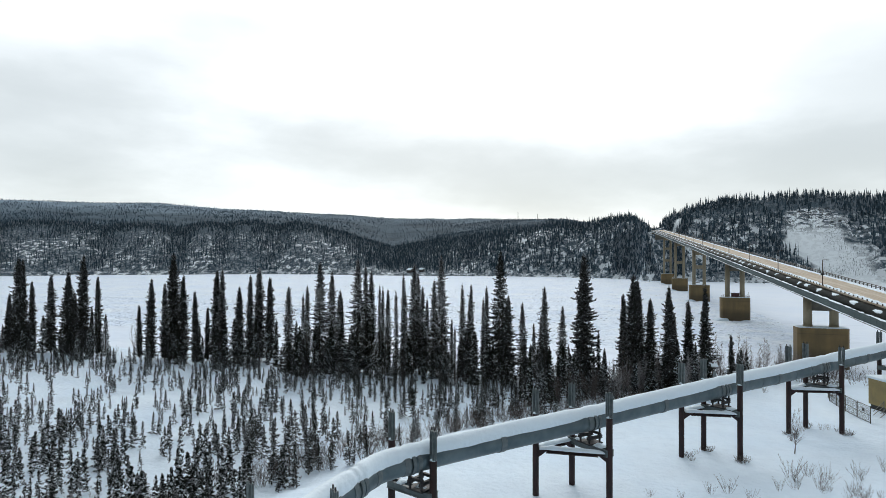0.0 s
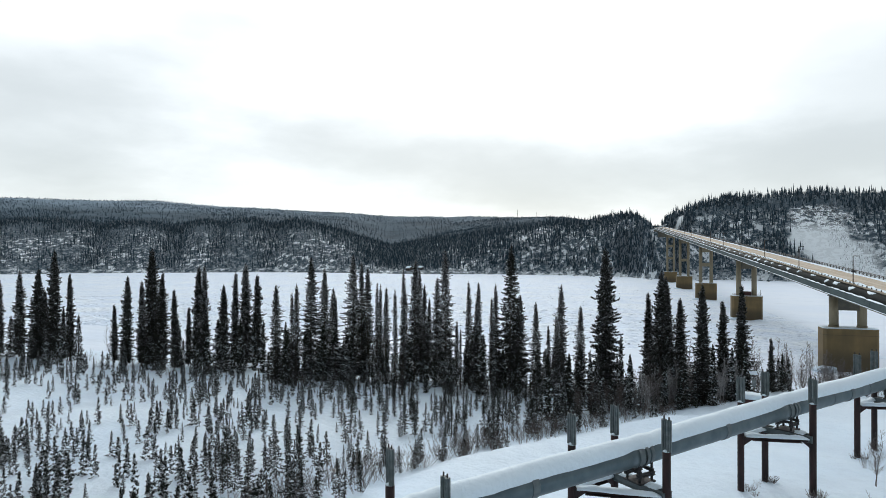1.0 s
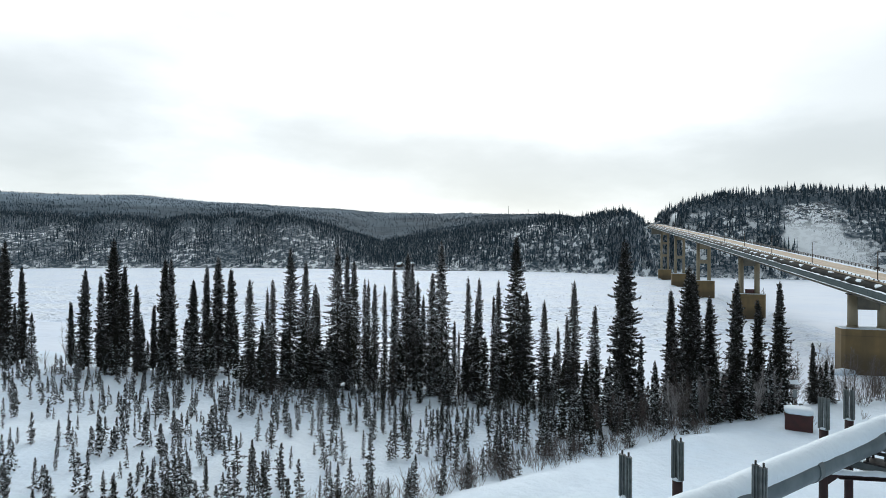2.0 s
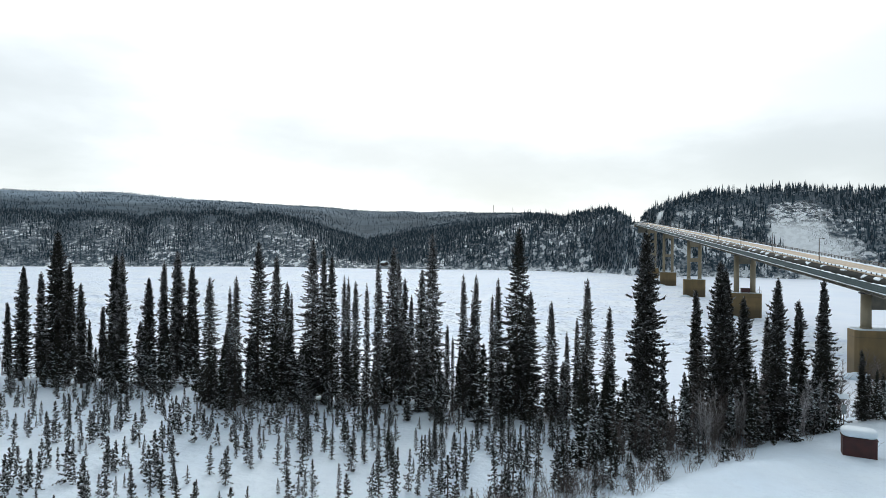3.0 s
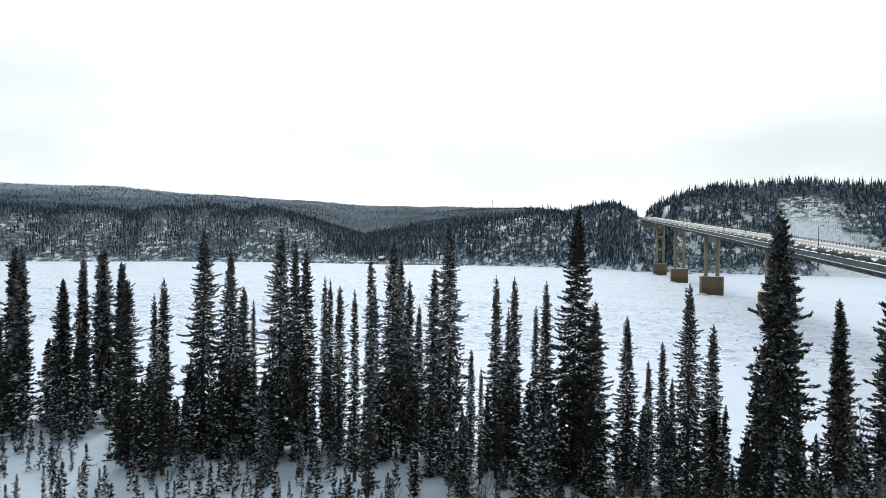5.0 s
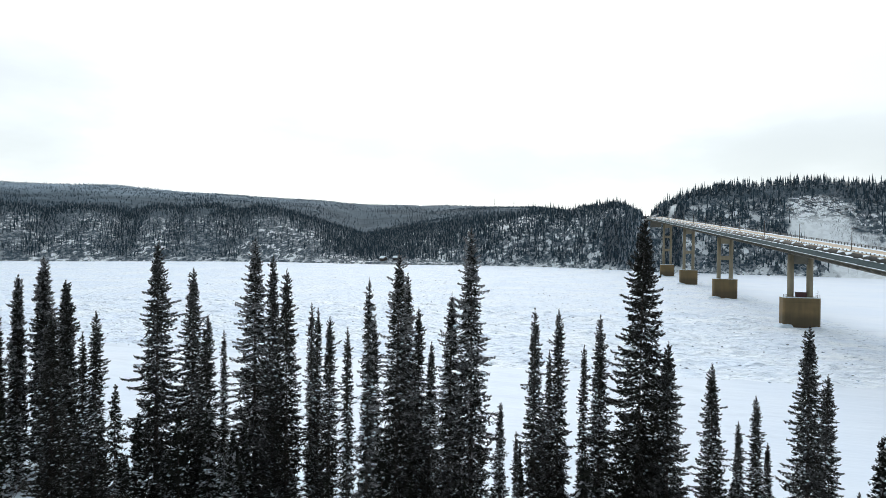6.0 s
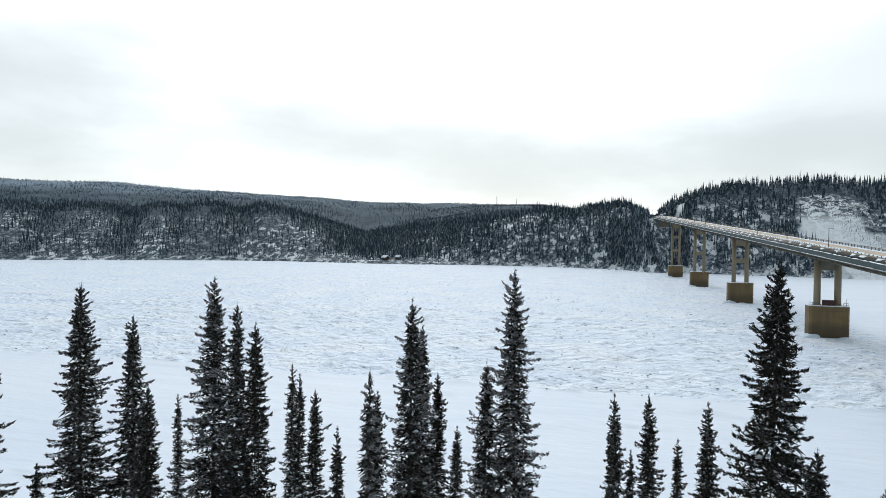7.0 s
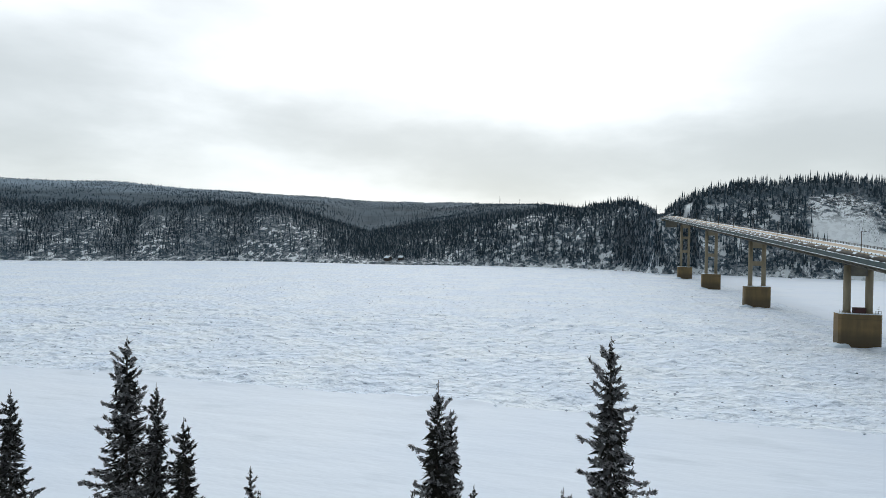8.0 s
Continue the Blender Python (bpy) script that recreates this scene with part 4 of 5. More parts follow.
BENTS = [((-53.07, -259.38, 20.1), (-49.75, -262.6, 20.2), (-55.93, -262.85, 20.2)),
         ((-40.13, -245.95, 20.75), (-37.0, -248.2, 20.75), (-42.64, -248.84, 20.7)),
         ((-26.6, -231.9, 20.95), (-23.4, -234.1, 21.0), (-29.3, -235.2, 21.0)),
         ((-65.7, -272.3, 19.9), (-61.9, -273.9, 19.2), None),
         ((-68.9, -286.0, 19.2), (-63.9, -285.7, 19.2), None),
         ((-13.4, -217.4, 21.1), (-10.2, -219.9, 21.3), None)]
for n, (b, c, a) in enumerate(BENTS):
    build_bent(b, c, a, n)


# ---------------------------------------------------------------- things beside the pipeline
def build_red_box():
    x, y = -35.9, -220.0
    t = thing("utility_box", (x, y, ground_at(x, y)), "red-brown utility box with a thick snow lid on the pad", "utility box")
    t.rotation_euler = (0, 0, radians(-14))
    t.scale = (0.86, 0.86, 0.9)
    bm = bmesh.new()
    box(bm, -1.55, 1.55, -0.95, 0.95, -0.4, 1.85, None, 0.05)
    body = part("body", bm, M_RED, t)
    bm = bmesh.new()
    box(bm, -1.62, 1.62, -1.02, 1.02, 1.85, 1.97, None, 0.03)
    part("lid", bm, M_RED, t)
    bm = bmesh.new()
    bmesh.ops.create_cube(bm, size=1.0)
    bmesh.ops.subdivide_edges(bm, edges=bm.edges, cuts=5, use_grid_fill=True)
    for v in bm.verts:
        p = v.co * 2
        d = max(abs(p.x), abs(p.y), abs(p.z))
        r = (abs(p.x) ** 4 + abs(p.y) ** 4 + abs(p.z) ** 4) ** 0.25
        p = p * (d / r)
        v.co = Vector((p.x * 1.68, p.y * 1.10, 2.40 + p.z * 0.45 + 0.05 * noise.noise(p * 2)))
    part("snow_lid", bm, M_CAP, t, "thick rounded snow lid", True)


build_red_box()


def build_instrument_post():
    x, y = -33.8, -211.0
    g = ground_at(x, y)
    t = thing("instrument_post", (x, y, g), "grey instrument post with a small panel and box", "instrument post")
    bm = bmesh.new()
    tube(bm, [(0, 0, -0.4), (0, 0, 3.7)], 0.06, 8)
    part("pole", bm, M_RAIL, t)
    bm = bmesh.new()
    box(bm, -0.22, 0.22, -0.16, -0.02, 1.8, 2.8, None, 0.02)
    part("meter_box", bm, M_FIN, t)
    bm = bmesh.new()
    box(bm, -0.55, 0.45, -0.4, 0.4, -0.03, 0.03, Matrix.Translation((0, 0, 3.7)) @ Matrix.Rotation(radians(28), 4, "X"))
    part("panel", bm, M_CAP, t, "tilted snow-covered panel")


build_instrument_post()


def build_shed():
    x, y = -11.0, -220.8
    g = ground_at(x, y)
    t = thing("equipment_shed", (x, y, g), "tan equipment shed with a snowy roof behind a fence", "shed")
    t.rotation_euler = (0, 0, radians(20))
    bm = bmesh.new()
    box(bm, -3.9, 3.9, -2.6, 2.6, 0.5, 4.0, None, 0.04)
    part("body", bm, M_TAN, t)
    bm = bmesh.new()
    box(bm, -3.7, 3.7, -2.4, 2.4, -0.6, 0.5, None, 0.02)
    part("skid", bm, M_DARK, t)
    bm = bmesh.new()
    box(bm, -4.1, 4.1, -2.8, 2.8, 4.0, 4.4, None, 0.15)
    part("roof_snow", bm, M_CAP, t, "snow on the roof", True)
    bm = bmesh.new()
    box(bm, -3.3, -1.2, -3.3, -2.6, 1.35, 1.5, None, 0.02)
    aw = part("ledge", bm, M_TAN, t)
    bm = bmesh.new()
    box(bm, -3.3, -1.2, -3.3, -2.62, 1.5, 1.8, None, 0.1)
    part("ledge_snow", bm, M_CAP, aw, "snow on the ledge", True)
    for sx in (-3.4, -2.2):
        bm = bmesh.new()
        tube(bm, [(-4.9, sx + 1, -0.5), (-4.9, sx + 1, 1.7)], 0.05, 6)
        tube(bm, [(-4.9, sx + 1, 1.6), (-6.4, sx + 1, 0.4)], 0.04, 6)
        tube(bm, [(-4.9, sx + 1, 1.0), (-6.4, sx + 1, -0.1)], 0.04, 6)
        part("step_rail", bm, M_RAIL, t)


build_shed()


def build_fence():
    pts = [(-18.4, -228.3), (-18.9, -225.5), (-19.3, -222.6), (-19.4, -219.6), (-19.3, -216.6), (-18.6, -213.6), (-16.0, -211.6)]
    t = thing("chain_link_fence", (-19, -222, ground_at(-19, -222)), "grey chain link fence in the snow round a shed", "fence")
    inv = Matrix.Translation(t.location).inverted()
    for i, (x, y) in enumerate(pts):
        g = ground_at(x, y)
        bm = bmesh.new()
        tube(bm, [inv @ Vector((x, y, g - 0.5)), inv @ Vector((x, y, g + 2.2))], 0.06, 8)
        part("fence_post", bm, M_RAIL, t)
        if i + 1 < len(pts):
            x2, y2 = pts[i + 1]
            g2 = ground_at(x2, y2)
            a0, a1 = Vector((x, y, g)), Vector((x2, y2, g2))
            bm = bmesh.new()
            for h in (0.1, 1.0, 2.1):
                tube(bm, [inv @ (a0 + Vector((0, 0, h))), inv @ (a1 + Vector((0, 0, h)))], 0.035, 6)
            part("fence_rail", bm, M_RAIL, t)
            bm = bmesh.new()
            n = 26
            for k in range(-8, n):
                for s in (1, -1):
                    u0, u1 = k / n, (k + 8) / n
                    if s < 0:
                        u0, u1 = u1, u0
                    c0, c1 = max(0, min(1, u0)), max(0, min(1, u1))
                    if abs(c1 - c0) < 1e-6:
                        continue
                    h0, h1 = 0.12 + 1.95 * (c0 - u0) / (u1 - u0), 0.12 + 1.95 * (c1 - u0) / (u1 - u0)
                    tube(bm, [inv @ (a0.lerp(a1, c0) + Vector((0, 0, h0))), inv @ (a0.lerp(a1, c1) + Vector((0, 0, h1)))], 0.006, 3, False)
            part("wire_mesh", bm, M_RAIL, t, "fine wire mesh")
    bm = bmesh.new()
    g = ground_at(-18.6, -227)
    box(bm, -0.25, 0.25, -0.02, 0.02, -0.2, 0.2, Matrix.Translation(inv @ Vector((-18.72, -227.0, g + 1.4))) @ Matrix.Rotation(radians(95), 4, "Z"))
    part("sign", bm, M_DARK, t)


build_fence()


# ---------------------------------------------------------------- spruces
def spruce_mesh(seed, tall, wide, boughs, density, tuft_len, tuft_wide, bare=0.06, shape=2.0, core=6.0, ragged=1.0, hoar=0.0):
    """Needle shoots on separate boughs round a trunk; returns verts, triangles and shoot places."""
    rng = np.random.default_rng(seed)
    h = bare + (0.985 - bare) * np.sort((np.arange(boughs) + 1.2 * rng.random(boughs)) / (boughs + 1.2)) ** 0.94
    az = (np.arange(boughs) * 2.4 + 1.5 * rng.random(boughs)) % (2 * np.pi)

    def girth(q):
        t = np.clip((1 - q) / 0.88, 0, 1)
        return 0.012 * tall * np.clip((1 - q) / 0.04, 0.25, 1) + (wide - 0.012 * tall) * (1 - (1 - t) ** shape)

    lumpy = 1 + ragged * (0.16 * np.sin(h * tall * 1.3 + 2.0 * np.cos(az + seed)) + 0.12 * np.sin(h * tall * 3.1 + 3.0 * np.sin(az) + seed))
    reach = girth(h) * (0.62 + 0.5 * rng.random(boughs)) * lumpy * (1 + 0.12 * np.cos(az - seed))
    reach *= np.where(rng.random(boughs) < 0.10 * ragged, 1.25, 1.0) * np.clip(0.5 + (h - bare) / 0.15, 0.5, 1)
    slope = np.interp(h, [0, 0.35, 0.75, 0.93, 1.0], [-0.75, -0.5, -0.2, 0.2, 1.0]) + 0.16 * rng.standard_normal(boughs)
    coarse = np.where((h < 0.45) & (density > 65), 1.4, 1.0)
    fine_top = (h > 0.58) & (density > 65)
    count = np.maximum(5, (density * (reach + 0.12) / coarse * np.where(fine_top, 1.75, 1.0)).astype(int))
    i = np.repeat(np.arange(boughs), count)
    n = len(i)
    R = reach[i]
    # side shoots leave the bough in turn to either side
    stations = np.maximum(3, (R / 0.14).astype(int))
    st = np.floor(rng.random(n) ** 0.85 * stations)
    at = (st + 0.6) / stations
    sign = np.where((st + i) % 2 == 0, 1.0, -1.0)
    along_main = rng.random(n) < 0.36
    w = np.where(along_main, 0.0, rng.random(n) ** 0.8)
    ln = 0.46 * np.minimum(R, 1.3) * (1.10 - at) * (0.6 + 0.7 * ((st * 7.31 + i * 3.77) % 1.0))
    u = np.where(along_main, 0.12 + 0.9 * rng.random(n), at)
    out = u * R + 0.7 * ln * w
    off = sign * 0.8 * ln * w + 0.02 * rng.standard_normal(n)
    up = slope[i] * out + (0.17 - 0.24 * slope[i] * (slope[i] < 0)) * R * u ** 2.6 - 0.16 * ln * w + 0.55 * tuft_wide * rng.standard_normal(n)
    ca, sa = np.cos(az[i]), np.sin(az[i])
    P = np.stack([ca * out - sa * off, sa * out + ca * off, tall * h[i] + up], -1)
    turn = az[i] + np.where(along_main, 0.0, sign * 0.75)
    d = np.stack([np.cos(turn), np.sin(turn), 0.25 + 0.6 * np.clip(slope[i] + u, -0.4, 1)], -1)
    size = (0.6 + 0.7 * rng.random(n)) * coarse[i] ** 0.66 * np.where(fine_top[i], 0.72, 1.0)
    # needles up the leader
    k = int(7 * density ** 0.5)
    hl = 0.93 + 0.075 * rng.random(k)
    P = np.concatenate([P, np.stack([0.03 * rng.standard_normal(k), 0.03 * rng.standard_normal(k), tall * hl], -1)])
    d = np.concatenate([d, np.stack([0.6 * rng.standard_normal(k), 0.6 * rng.standard_normal(k), np.full(k, 0.9)], -1)])
    size = np.concatenate([size, np.full(k, 0.8)])
    # large filler shoots close round the trunk, added to keep light from showing through
    m = int(boughs * core)
    hc = bare + (0.94 - bare) * rng.random(m)
    rc = 0.62 * girth(hc) * rng.random(m) ** 0.6
    ac = 6.2832 * rng.random(m)
    P = np.concatenate([P, np.stack([rc * np.cos(ac), rc * np.sin(ac), tall * hc - 0.35 * rc], -1)])
    d = np.concatenate([d, np.stack([np.cos(ac), np.sin(ac), np.full(m, -0.35)], -1)])
    size = np.concatenate([size, 1.3 + 0.7 * rng.random(m)])[:, None]
    n = len(P)
    d = d / np.linalg.norm(d, axis=1)[:, None] + 0.42 * rng.standard_normal((n, 3))
    d /= np.linalg.norm(d, axis=1)[:, None]
    w = np.cross(d, rng.standard_normal((n, 3)))
    w /= np.linalg.norm(w, axis=1)[:, None]
    L, W = tuft_len * size, tuft_wide * size
    x = np.cross(d, w)
    verts = np.concatenate([P - d * L * 0.4 - w * W, P - d * L * 0.3 + w * W + x * W * 0.4, P + d * L * 0.6])
    k = np.arange(n)
    # hoar frost sits on the outer shoots, most of it high in the crown
    rel = np.hypot(P[:, 0], P[:, 1]) / (girth(np.clip(P[:, 2] / tall, 0, 1)) + 0.05)
    odds = hoar * np.interp(P[:, 2] / tall, [0, 0.30, 0.55, 1.0], [0.12, 0.30, 0.80, 1.0]) * np.clip((rel - 0.25) / 0.4, 0, 1)
    odds[n - m:] = 0
    return verts, np.stack([k, k + n, k + 2 * n], -1), P, rng.random(n) < odds


def spruce_kind(seed, tall, wide, boughs, density, tl, tw, mat, bare=0.06, shape=2.0, snow=50, snow_size=0.13, core=6.0, ragged=1.0, hoar=0.0):
    v, f, P, frosty = spruce_mesh(seed, tall, wide, boughs, density, tl, tw, bare, shape, core, ragged, hoar)
    crown = mesh_from("crown", v, f, mat)
    crown.materials.append(M_HOAR)
    crown.polygons.foreach_set("material_index", frosty.astype(np.int32))
    bm = bmesh.new()
    rg = random.Random(seed)
    bend = 0.008 * tall * (rg.random() - 0.5)
    tube(bm, [(0, 0, -0.6), (bend, 0, tall * 0.35), (bend * 0.6, bend * 0.4, tall * 0.7), (0, 0, tall * 1.01)], [0.009 * tall + 0.02, 0.007 * tall + 0.012, 0.0035 * tall + 0.008, 0.008], 8)
    trunk = loose(bm, "trunk", M_BARK, True)
    rng = np.random.default_rng(seed + 500)
    low = P[P[:, 2] < tall * 0.72]
    pick = low[rng.choice(len(low), snow, replace=False)] + np.array([0, 0, snow_size * 0.4])
    sv, sf = lumps(rng, pick, snow_size)
    return crown, trunk, mesh_from("snow", sv, sf, M_CAP)


FINE, COARSE = (72, 0.24, 0.034), (40, 0.36, 0.062)
# kinds of tall spruce: half width for a height of 20 m, bare foot, fullness, boughs, raggedness, hoar frost
KINDS = {
    "pole": (0.75, 0.06, 2.0, 150, 1.3, 0.25), "frosted_pole": (0.80, 0.06, 1.7, 150, 1.4, 1.0),
    "slim": (1.20, 0.06, 1.8, 205, 1.3, 0.30), "frosted_slim": (1.25, 0.06, 1.7, 205, 1.3, 0.9),
    "medium": (1.65, 0.05, 1.9, 225, 1.2, 0.26), "frosted_medium": (1.70, 0.05, 1.8, 225, 1.2, 0.85),
    "wide": (2.15, 0.04, 1.7, 245, 1.0, 0.22), "frosted_wide": (2.10, 0.04, 1.6, 245, 1.0, 0.75),
    "conic": (2.10, 0.04, 1.02, 225, 1.2, 0.18), "frosted_conic": (2.00, 0.04, 1.0, 215, 1.2, 0.65),
    "broad": (2.60, 0.03, 1.35, 260, 0.9, 0.06),
}
TALL = {}


def tall_kind(kind, fine, variant):
    """Each kind in a few shapes, with finer shoots where the camera passes close."""
    key = (kind, fine, variant)
    if key not in TALL:
        w, b, sh, nb, rag, hoar = KINDS[kind]
        seed = 10 + 7 * sorted(KINDS).index(kind) + 3 * variant + fine
        TALL[key] = spruce_kind(seed, 20.0, 1.1 * w, int(1.4 * nb), *(FINE if fine else COARSE), M_SPRUCE, b, sh, 190, 0.090, 7.0, rag, hoar)
    return TALL[key]


MEDIUM = [spruce_kind(40 + k, 9.0, w, 88, 30, 0.25, 0.062, M_SMALL, 0.03, 1.5, 100, 0.10, 5.0, 1.2) for k, w in enumerate((1.0, 1.35, 0.75))]
SMALL = [spruce_kind(60 + k, 3.2, w, nb, 44, 0.15, 0.029, M_SMALL, 0.08, sh, 12, 0.070, 1.5, 1.6) for k, (w, nb, sh) in enumerate(((0.42, 46, 2.2), (0.56, 44, 1.5), (0.36, 42, 2.6), (0.46, 40, 1.8), (0.68, 46, 1.25)))]

SMALL_FAR = [spruce_kind(80 + k, 3.2, w, nb, 20, 0.23, 0.058, M_SMALL, 0.08, sh, 6, 0.080, 1.0, 1.6) for k, (w, nb, sh) in enumerate(((0.44, 32, 2.2), (0.58, 31, 1.5), (0.38, 30, 2.6), (0.48, 29, 1.8), (0.70, 32, 1.25)))]


def plant(name, kind, x, y, tall, base, turn, label, group, fat=1.0, lean=(0, 0)):
    t = thing(name, (x, y, ground_at(x, y) - 0.1), label, "tree", group)
    s = tall / base
    t.scale, t.rotation_euler = (s * fat, s * fat, s), (lean[0], lean[1], turn)
    for nm, me in zip(("crown", "trunk", "snow"), kind):
        o = new(nm, me)
        o.parent = t
        if nm == "snow":
            tagged(o, "clinging snow clumps", kind="stuff")
    return t


# the row along the river: x, y, height of the tip above the ice, kind
EAST_ROW = [(-75.6, -210.4, 26.5, "slim"), (-74.2, -209.7, 26.4, "slim"), (-74.9, -208.5, 23.5, "pole"), (-72.7, -207.0, 23.7, "pole"), (-71.7, -208.6, 26.0, "slim"), (-69.2, -208.9, 32.5, "broad"),
            (-67.5, -209.6, 24.6, "wide"), (-64.8, -209.6, 23.4, "conic"), (-63.0, -208.3, 19.6, "slim"), (-61.8, -207.6, 21.1, "slim"), (-61.0, -207.0, 18.0, "slim"), (-60.7, -213.0, 26.4, "medium"),
            (-58.1, -208.0, 22.8, "medium"), (-54.3, -211.9, 31.8, "wide"), (-47.6, -205.4, 25.0, "frosted_conic"), (-46.3, -211.4, 28.5, "wide"), (-45.3, -210.8, 27.6, "medium"), (-43.6, -210.0, 24.5, "medium"),
            (-39.1, -203.1, 21.8, "frosted_conic"), (-40.8, -213.0, 26.8, "medium"), (-37.5, -208.6, 24.2, "conic"), (-34.9, -208.2, 26.5, "conic"), (-30.8, -207.8, 18.8, "conic")]
MID_ROW = [(-107.7, -216.1, 25.8, "medium"), (-104.0, -217.2, 24.7, "pole"), (-103.5, -216.8, 26.0, "slim"), (-104.5, -209.9, 30.5, "wide"), (-103.2, -207.3, 28.5, "medium"), (-100.4, -209.5, 25.0, "medium"),
           (-102.4, -204.1, 23.1, "frosted_pole"), (-97.3, -207.9, 30.9, "frosted_wide"), (-95.3, -208.6, 29.6, "slim"), (-94.0, -208.9, 28.6, "medium"), (-93.7, -205.6, 25.8, "frosted_pole"), (-92.5, -207.0, 25.6, "pole"),
           (-90.8, -208.7, 25.2, "slim"), (-86.9, -214.3, 25.3, "pole"), (-84.4, -218.1, 28.6, "frosted_pole"), (-88.0, -207.2, 25.0, "slim"), (-85.9, -207.8, 30.1, "frosted_medium"), (-86.0, -204.4, 28.3, "frosted_slim"),
           (-85.2, -204.4, 25.6, "slim"), (-83.6, -206.9, 23.4, "slim"), (-82.0, -207.7, 27.1, "frosted_medium"), (-80.4, -207.6, 31.7, "frosted_medium"), (-78.2, -208.7, 19.9, "slim"), (-76.7, -211.9, 18.9, "pole")]
WEST_ROW = [(-141.5, -206.5, 31.9, "wide"), (-138.1, -207.6, 27.2, "medium"), (-131.5, -211.9, 24.3, "slim"), (-131.8, -207.8, 20.6, "slim"), (-129.5, -208.1, 28.5, "medium"), (-127.2, -209.2, 28.6, "frosted_slim"),
            (-125.9, -205.0, 24.9, "medium"), (-123.6, -204.8, 27.3, "frosted_slim"), (-122.3, -203.1, 29.0, "frosted_medium"), (-119.7, -203.1, 26.8, "medium"),
            (-182.5, -209.0, 30.9, "medium"), (-180.9, -209.0, 30.5, "slim"), (-178.2, -209.0, 25.5, "slim"), (-185.2, -209.0, 22.5, "medium"), (-189.6, -206.2, 17.9, "slim"), (-172.7, -209.0, 27.3, "frosted_medium"), (-167.8, -209.0, 27.7, "broad"),
            (-166.1, -209.0, 23.2, "medium"), (-163.6, -209.0, 31.6, "medium"), (-159.3, -209.0, 26.8, "slim"), (-161.0, -209.0, 19.9, "slim"), (-148.1, -209.0, 20.8, "slim"), (-144.3, -210.0, 26.6, "medium"), (-140.2, -210.5, 25.7, "frosted_slim")]
rnd = random.Random(11)
for n, (x, y, z, kind) in enumerate(EAST_ROW + MID_ROW + WEST_ROW):
    tall = z - ground_at(x, y) + 0.1
    label = "tall dark spruce with hoar-frosted crown on the river bank" if "frosted" in kind else "very slender dark spruce on the snowy river bank" if kind == "pole" else "tall broad dark spruce on the snowy river bank" if kind in ("wide", "broad", "conic") else "tall dark spruce with snow-flecked boughs on the river bank"
    plant("spruce_tree", tall_kind(kind, int(-108 < x < -57), n % 2), x, y, tall, 20.0, rnd.random() * 6.3, label, "spruces of the bank row", 1.08 if tall < 17 else 0.98, (0.02 * (rnd.random() - 0.5), 0.02 * (rnd.random() - 0.5)))

# smaller spruces between and in front of the row
for k in range(100):
    x, y = -186 + 158 * rnd.random(), -216.5 + 11 * rnd.random()
    if -157 < x < -146:
        continue
    tall = 4.5 + 5.5 * rnd.random()
    plant("spruce_tree", MEDIUM[k % 3], x, y, tall, 9.0, rnd.random() * 6.3, "half-grown snow-flecked spruce beneath taller trees", "half-grown spruces", 0.9 + 0.3 * rnd.random(), (0.05 * (rnd.random() - 0.5), 0.05 * (rnd.random() - 0.5)))
for k in range(24):
    u = rnd.random()
    x, y = -62 + 22 * u, -228 + 14 * u + 5 * rnd.random()
    plant("spruce_tree", MEDIUM[k % 3], x, y, 4.5 + 4 * rnd.random(), 9.0, rnd.random() * 6.3, "half-grown snow-flecked spruce beneath taller trees", "half-grown spruces", 0.9 + 0.3 * rnd.random())

for k in range(60):
    x, y = -112 + 56 * rnd.random(), -213.5 + 7.5 * rnd.random()
    plant("spruce_tree", MEDIUM[k % 3], x, y, 3.2 + 4.2 * rnd.random(), 9.0, rnd.random() * 6.3, "half-grown snow-flecked spruce beneath taller trees", "half-grown spruces", 1.0 + 0.4 * rnd.random(), (0.05 * (rnd.random() - 0.5), 0.05 * (rnd.random() - 0.5)))

# the muskeg of stunted spruces between the pad and the row
spots = []
rg = np.random.default_rng(21)
while len(spots) < 1350:
    x, y = -200 + 165 * rg.random(), -292 + 79 * rg.random()
    s = pipe_offset(x, y)
    if s < 24.0 or x < -110 - 0.95 * (y + 292):
        continue
    dens = 0.55 + 0.9 * float(fbm(np.array([x]), np.array([y]), 13, 2, 12.0)[0])
    dens += 0.22 * max(0, 1 - (s - 24) / 9) + 0.5 * max(0, (y + 226) / 10)
    dens += 0.35 * max(0, (-256 - y) / 20)
    if rg.random() < dens:
        spots.append((x, y, 1.4 + 2.3 * rg.random() ** 1.2 + (0.8 if s < 38 else 0.0) + 1.2 * rg.random() * min(1, max(0, (-250 - y) / 15))))
spots.sort(key=lambda p: (p[0] + 70) ** 2 + (p[1] + 240) ** 2)
for n, (x, y, tall) in enumerate(spots[:300]):
    plant("young_spruce", SMALL[n % 5], x, y, tall, 3.2, rnd.random() * 6.3, "stunted young spruce speckled with snow", "stunted young spruces", 0.7 + 0.45 * rnd.random(), (0.14 * (rnd.random() - 0.5), 0.14 * (rnd.random() - 0.5)))


